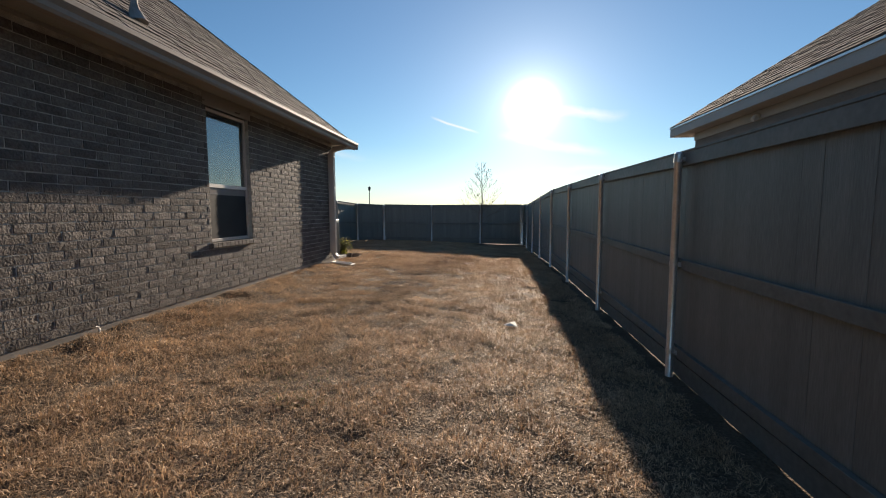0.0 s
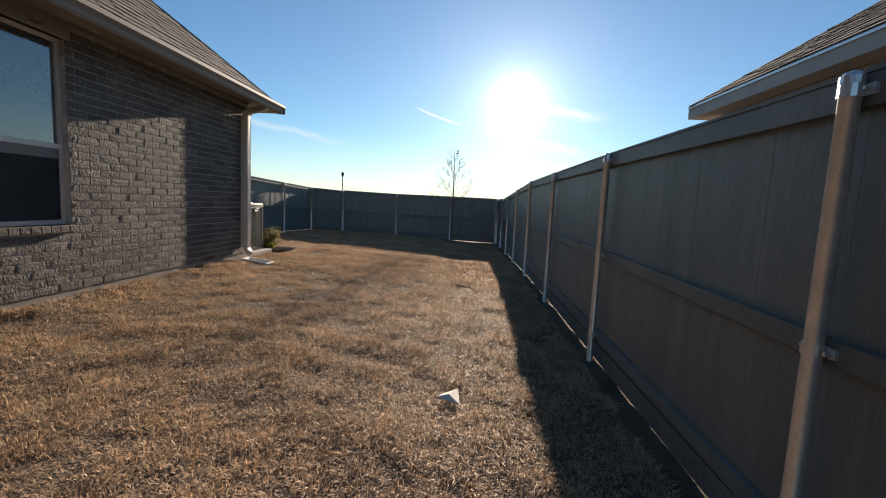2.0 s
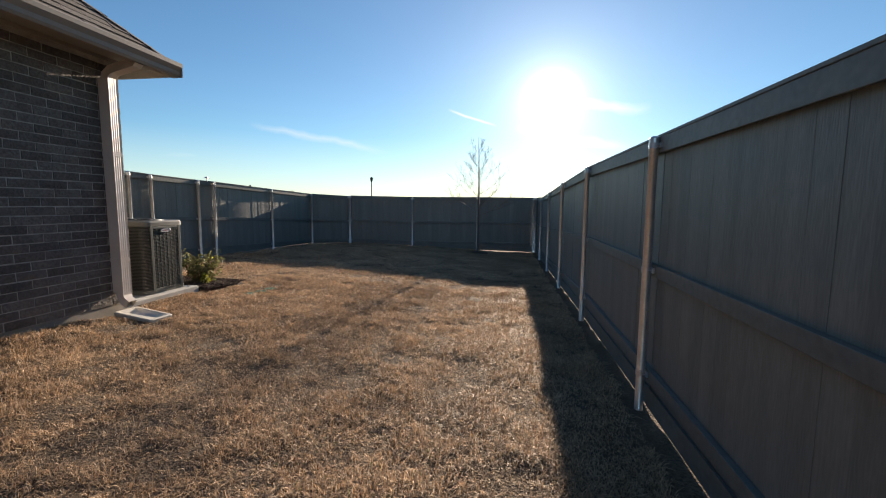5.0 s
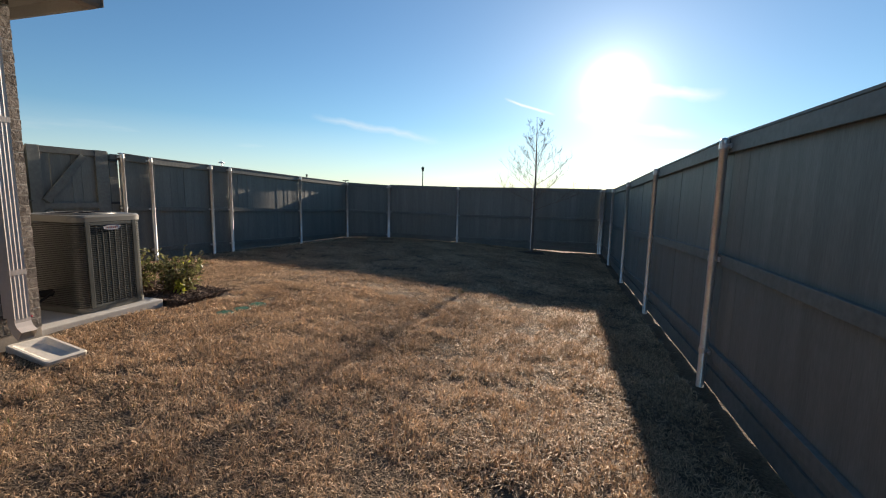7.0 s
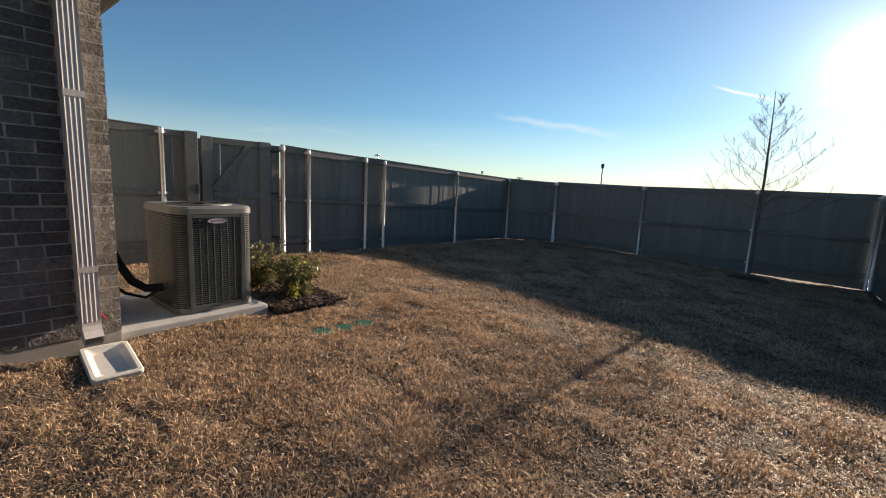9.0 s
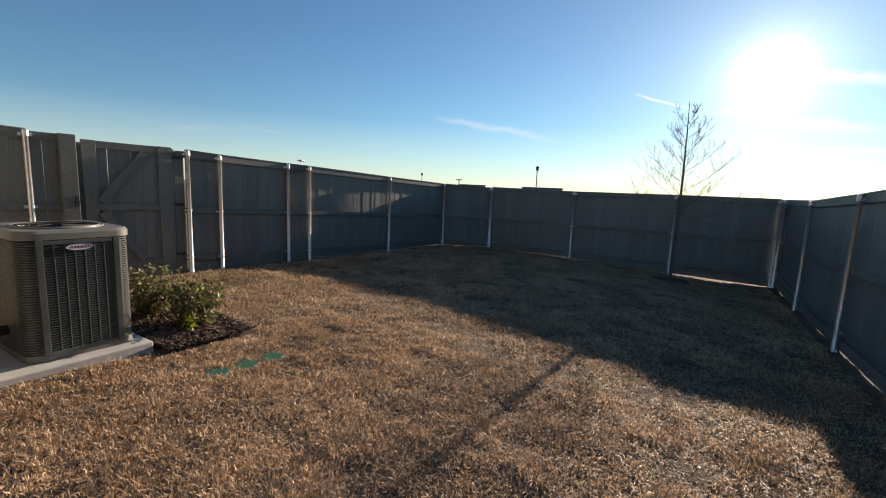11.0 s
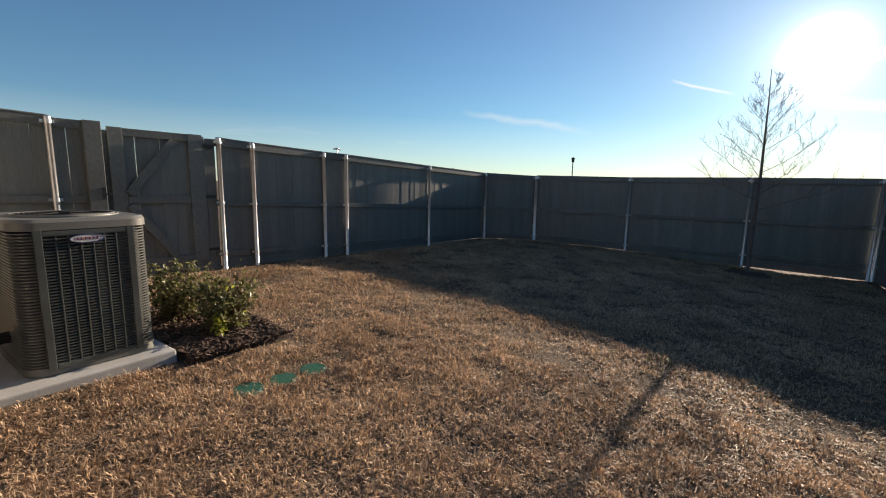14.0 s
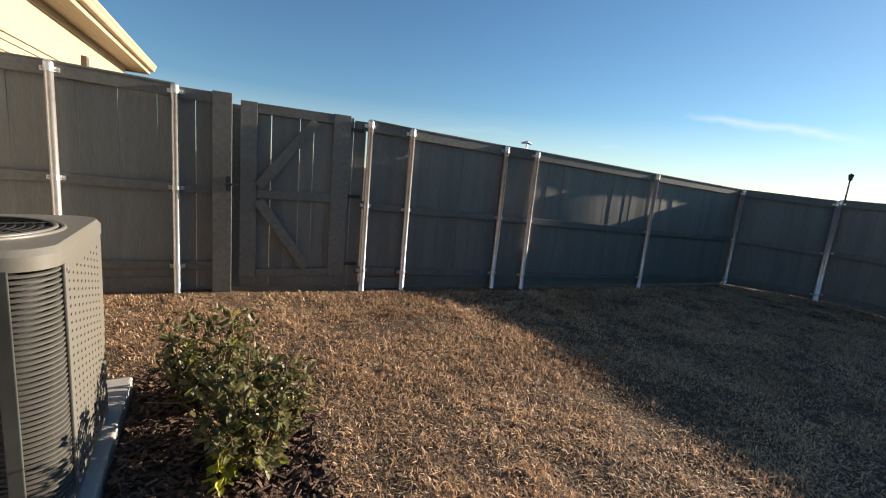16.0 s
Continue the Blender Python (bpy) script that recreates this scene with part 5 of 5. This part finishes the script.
def far_block(az0, az1, dist, top, label, mat=None):
    a = radians((az0 + az1) / 2)
    w = dist * radians(az1 - az0)
    m = Matrix.Translation((-0.1 + dist * math.sin(a), 9.4 + dist * math.cos(a), 0)) @ Matrix.Rotation(-a, 4, "Z")
    t = thing("building", tuple(m.translation), label, "building")
    part("wall", boxed(-w / 2, w / 2, 0, 12, -0.6, top - 0.25, m), mat or M_FAR, t)
    part("roof", boxed(-w / 2 - 0.2, w / 2 + 0.2, -0.2, 12.2, top - 0.249, top, m), M_SHINGLE, t)
    k = max(2, int(w / 3))
    for i in range(k):
        u = -w / 2 + (i + 0.5) * w / k
        part("window", boxed(u - 0.6, u + 0.6, -0.06, -0.002, 0.7, 1.9, m), M_GLASS, t)


far_block(-20.6, -15.5, 110.0, 3.25, "long low flat-roofed building far beyond the fence")
far_block(-28.9, -25.5, 130.0, 3.6, "low far building beyond the fence")


def utility_box():
    az, dist = radians(-29.0), 120.0
    x, y = -0.1 + dist * math.sin(az), 9.4 + dist * math.cos(az)
    t = thing("utility_pole", (x, y, land(x, y)), "short dark pole with a crossbar, far off", "pole")
    part("pole", tube(bmesh.new(), [(x, y, land(x, y)), (x, y, 4.6)], 0.14, 8), M_POST, t)
    part("crossbar", boxed(x - 0.9, x + 0.9, y - 0.1, y + 0.1, 4.5, 4.75), M_POST, t)


utility_box()


# ---- grass ----
def on_lawn(x, y):
    if x < WALL_X + 0.02 and y < WALL_Y + 0.02:
        return False
    if -5.25 < x < -3.965 and 9.88 < y < 11.10:
        return False
    if BED[0] + 0.02 < x < BED[1] - 0.02 and BED[2] < y < BED[3] - 0.02:
        return False
    if -3.90 < x < -3.30 and 9.6 < y < 9.92:
        return False
    if (x + 0.6) ** 2 + (y - 19.95) ** 2 < 0.17:
        return False
    for vy, vx in ((11.20, -3.27), (11.43, -3.24), (11.66, -3.22)):
        if (x - vx) ** 2 + (y - vy) ** 2 < 0.0072:
            return False
    if abs(y - 9.70 - 0.04 * math.sin(9 * x)) < 0.025 and -3.02 < x < -2.42:
        return False
    left = -7.3 + (y - 5.6) * 0.0545
    return left + 0.05 + (0.07 if y > 13.5 else 0.0) < x < 1.27 + 0.05 * noise.noise(Vector((x, y, 0)) * 3.0) and y < 20.95 and x + 5.5 > (y - 20.9) * 1.15 - 0.0


def grass(name, count, region, mat, height, label, seed, patchy=0.0):
    rng = np.random.default_rng(seed)
    x0, x1, y0, y1 = region
    pts = []
    while len(pts) < count:
        x, y = rng.uniform(x0, x1), rng.uniform(y0, y1)
        if on_lawn(x, y):
            c = noise.noise(Vector((x, y, 7.0)) * 3.2) + 0.5 * noise.noise(Vector((x, y, 2.0)) * 9.0) + 0.8 * noise.noise(Vector((x, y, 4.0)) * 23.0)
            if rng.random() < 0.66 + 0.65 * c - patchy:
                pts.append((x, y, rough_land(x, y), c))
    p = np.array(pts)
    n = len(p)
    ang, lean = rng.uniform(0, 2 * np.pi, n), np.abs(rng.normal(1.2, 0.7, n))
    h = height * rng.uniform(0.5, 1.4, n) * (1 + 0.7 * np.clip(p[:, 3], -0.6, 0.9))
    w = rng.uniform(0.0011, 0.0027, n) * (1 + np.clip((p[:, 1] - 8.5) / 7, 0, 1.6))
    turn = ang + rng.normal(np.pi / 2, 0.6, n)
    d = np.stack([np.cos(ang), np.sin(ang)], 1)
    s = np.stack([np.cos(turn), np.sin(turn)], 1) * w[:, None]
    base = p[:, :3].copy()
    base[:, 2] -= 0.004
    mid = base.copy()
    mid[:, :2] += d * (h * lean * 0.42)[:, None]
    mid[:, 2] += h * np.clip(0.72 - 0.18 * lean, 0.15, 0.8)
    tip = base.copy()
    tip[:, :2] += d * (h * lean)[:, None]
    tip[:, 2] += h * np.clip(1.15 - 0.45 * lean, 0.10, 1.0)
    S = np.concatenate([s, np.zeros((n, 1))], 1)
    v = np.stack([base, mid + S, tip, mid - S], 1).reshape(-1, 3)
    k = np.arange(n)[:, None] * 4
    loops = np.concatenate([k + np.array([[0, 1, 3]]), k + np.array([[1, 2, 3]])], 1).reshape(-1)
    totals = np.tile(np.array([3, 3]), n)
    starts = np.concatenate([[0], np.cumsum(totals)[:-1]])
    me = bpy.data.meshes.new(name)
    me.vertices.add(len(v))
    me.vertices.foreach_set("co", v.astype(np.float32).reshape(-1))
    me.loops.add(len(loops))
    me.loops.foreach_set("vertex_index", loops.astype(np.int32))
    me.polygons.add(len(totals))
    me.polygons.foreach_set("loop_start", starts.astype(np.int32))
    me.update(calc_edges=True)
    me.materials.append(mat)
    tagged(new(name, me), label, "grass", kind="stuff")


grass("lawn_grass", 620000, (-3.9, 1.42, 1.2, 13.0), M_GRASS, 0.031, "short dormant straw-brown lawn grass", 1)
grass("lawn_grass", 430000, (-7.3, 1.42, 9.5, 21.0), M_GRASS, 0.031, "short dormant straw-brown lawn grass", 2)

for gi, (gx, gy, gr, gn) in enumerate(((-1.9, 3.6, 0.45, 260), (-1.55, 3.1, 0.3, 180), (-2.3, 6.0, 0.5, 160), (-0.5, 8.0, 0.5, 120), (-1.25, 13.7, 0.10, 60), (-1.6, 6.4, 0.4, 110), (-2.6, 9.2, 0.5, 120))):
    grass("green_tuft", gn, (gx - gr, gx + gr, gy - gr, gy + gr), M_GREEN, 0.034, "sparse green blades in the dry lawn", 40 + gi)


# ---- bricks of the house wall ----
def bricks():
    rng = random.Random(3)
    rows = brick_rows(2.2, WALL_Y, FOUND, SOFFIT - 0.02, WIN)
    kinds = {}
    chosen = set([r for r in rows if r[0] > 7.45 and r[2] < 2.8][:295])
    verts, faces = [], []
    for y, length, z in rows:
        m = Matrix.Translation((WALL_X + rng.uniform(0.0015, 0.005), y, z + rng.uniform(-0.002, 0.002))) @ Euler((rng.uniform(-0.006, 0.006), rng.uniform(-0.02, 0.02), rng.uniform(-0.016, 0.016))).to_matrix().to_4x4()
        if (y, length, z) in chosen:
            key = (round(length, 3), rng.randrange(7))
            if key not in kinds:
                kinds[key] = raw_mesh("brick", *brick_shape(length, rng, -0.09), M_BRICK)
            part("brick", kinds[key], None, HOUSE_WALL, at=m)
            continue
        bv, bf = brick_shape(length, rng)
        n = len(verts)
        verts += [m @ Vector(v) for v in bv]
        faces += [tuple(n + k for k in f) for f in bf]
    tagged(part("brickwork", raw_mesh("brickwork", verts, faces, M_BRICK), None, HOUSE_WALL), kind="stuff")
    # the sunny rear wall and the wall further along, one joined field each
    for rest, face in ((brick_rows(WEST, WALL_X - 0.094, FOUND, SOFFIT - 0.02, (99, 99, 99, 99)), "rear"), (brick_rows(-7.9, 2.2, FOUND, SOFFIT - 0.02, (99, 99, 99, 99)), "side")):
        v2, f2 = [], []
        for y, length, z in rest:
            off = rng.uniform(-0.003, 0.003)
            m = Matrix.Translation((y, WALL_Y + off, z)) @ Matrix.Rotation(radians(90), 4, "Z") if face == "rear" else Matrix.Translation((WALL_X + off, y, z))
            bv, bf = brick_shape(length, rng, -0.011)
            n = len(v2)
            v2 += [m @ Vector(v) for v in bv]
            f2 += [tuple(n + k for k in f) for f in bf]
        tagged(part("brickwork", raw_mesh("brickwork", v2, f2, M_BRICK), None, HOUSE_WALL), kind="stuff")


bricks()
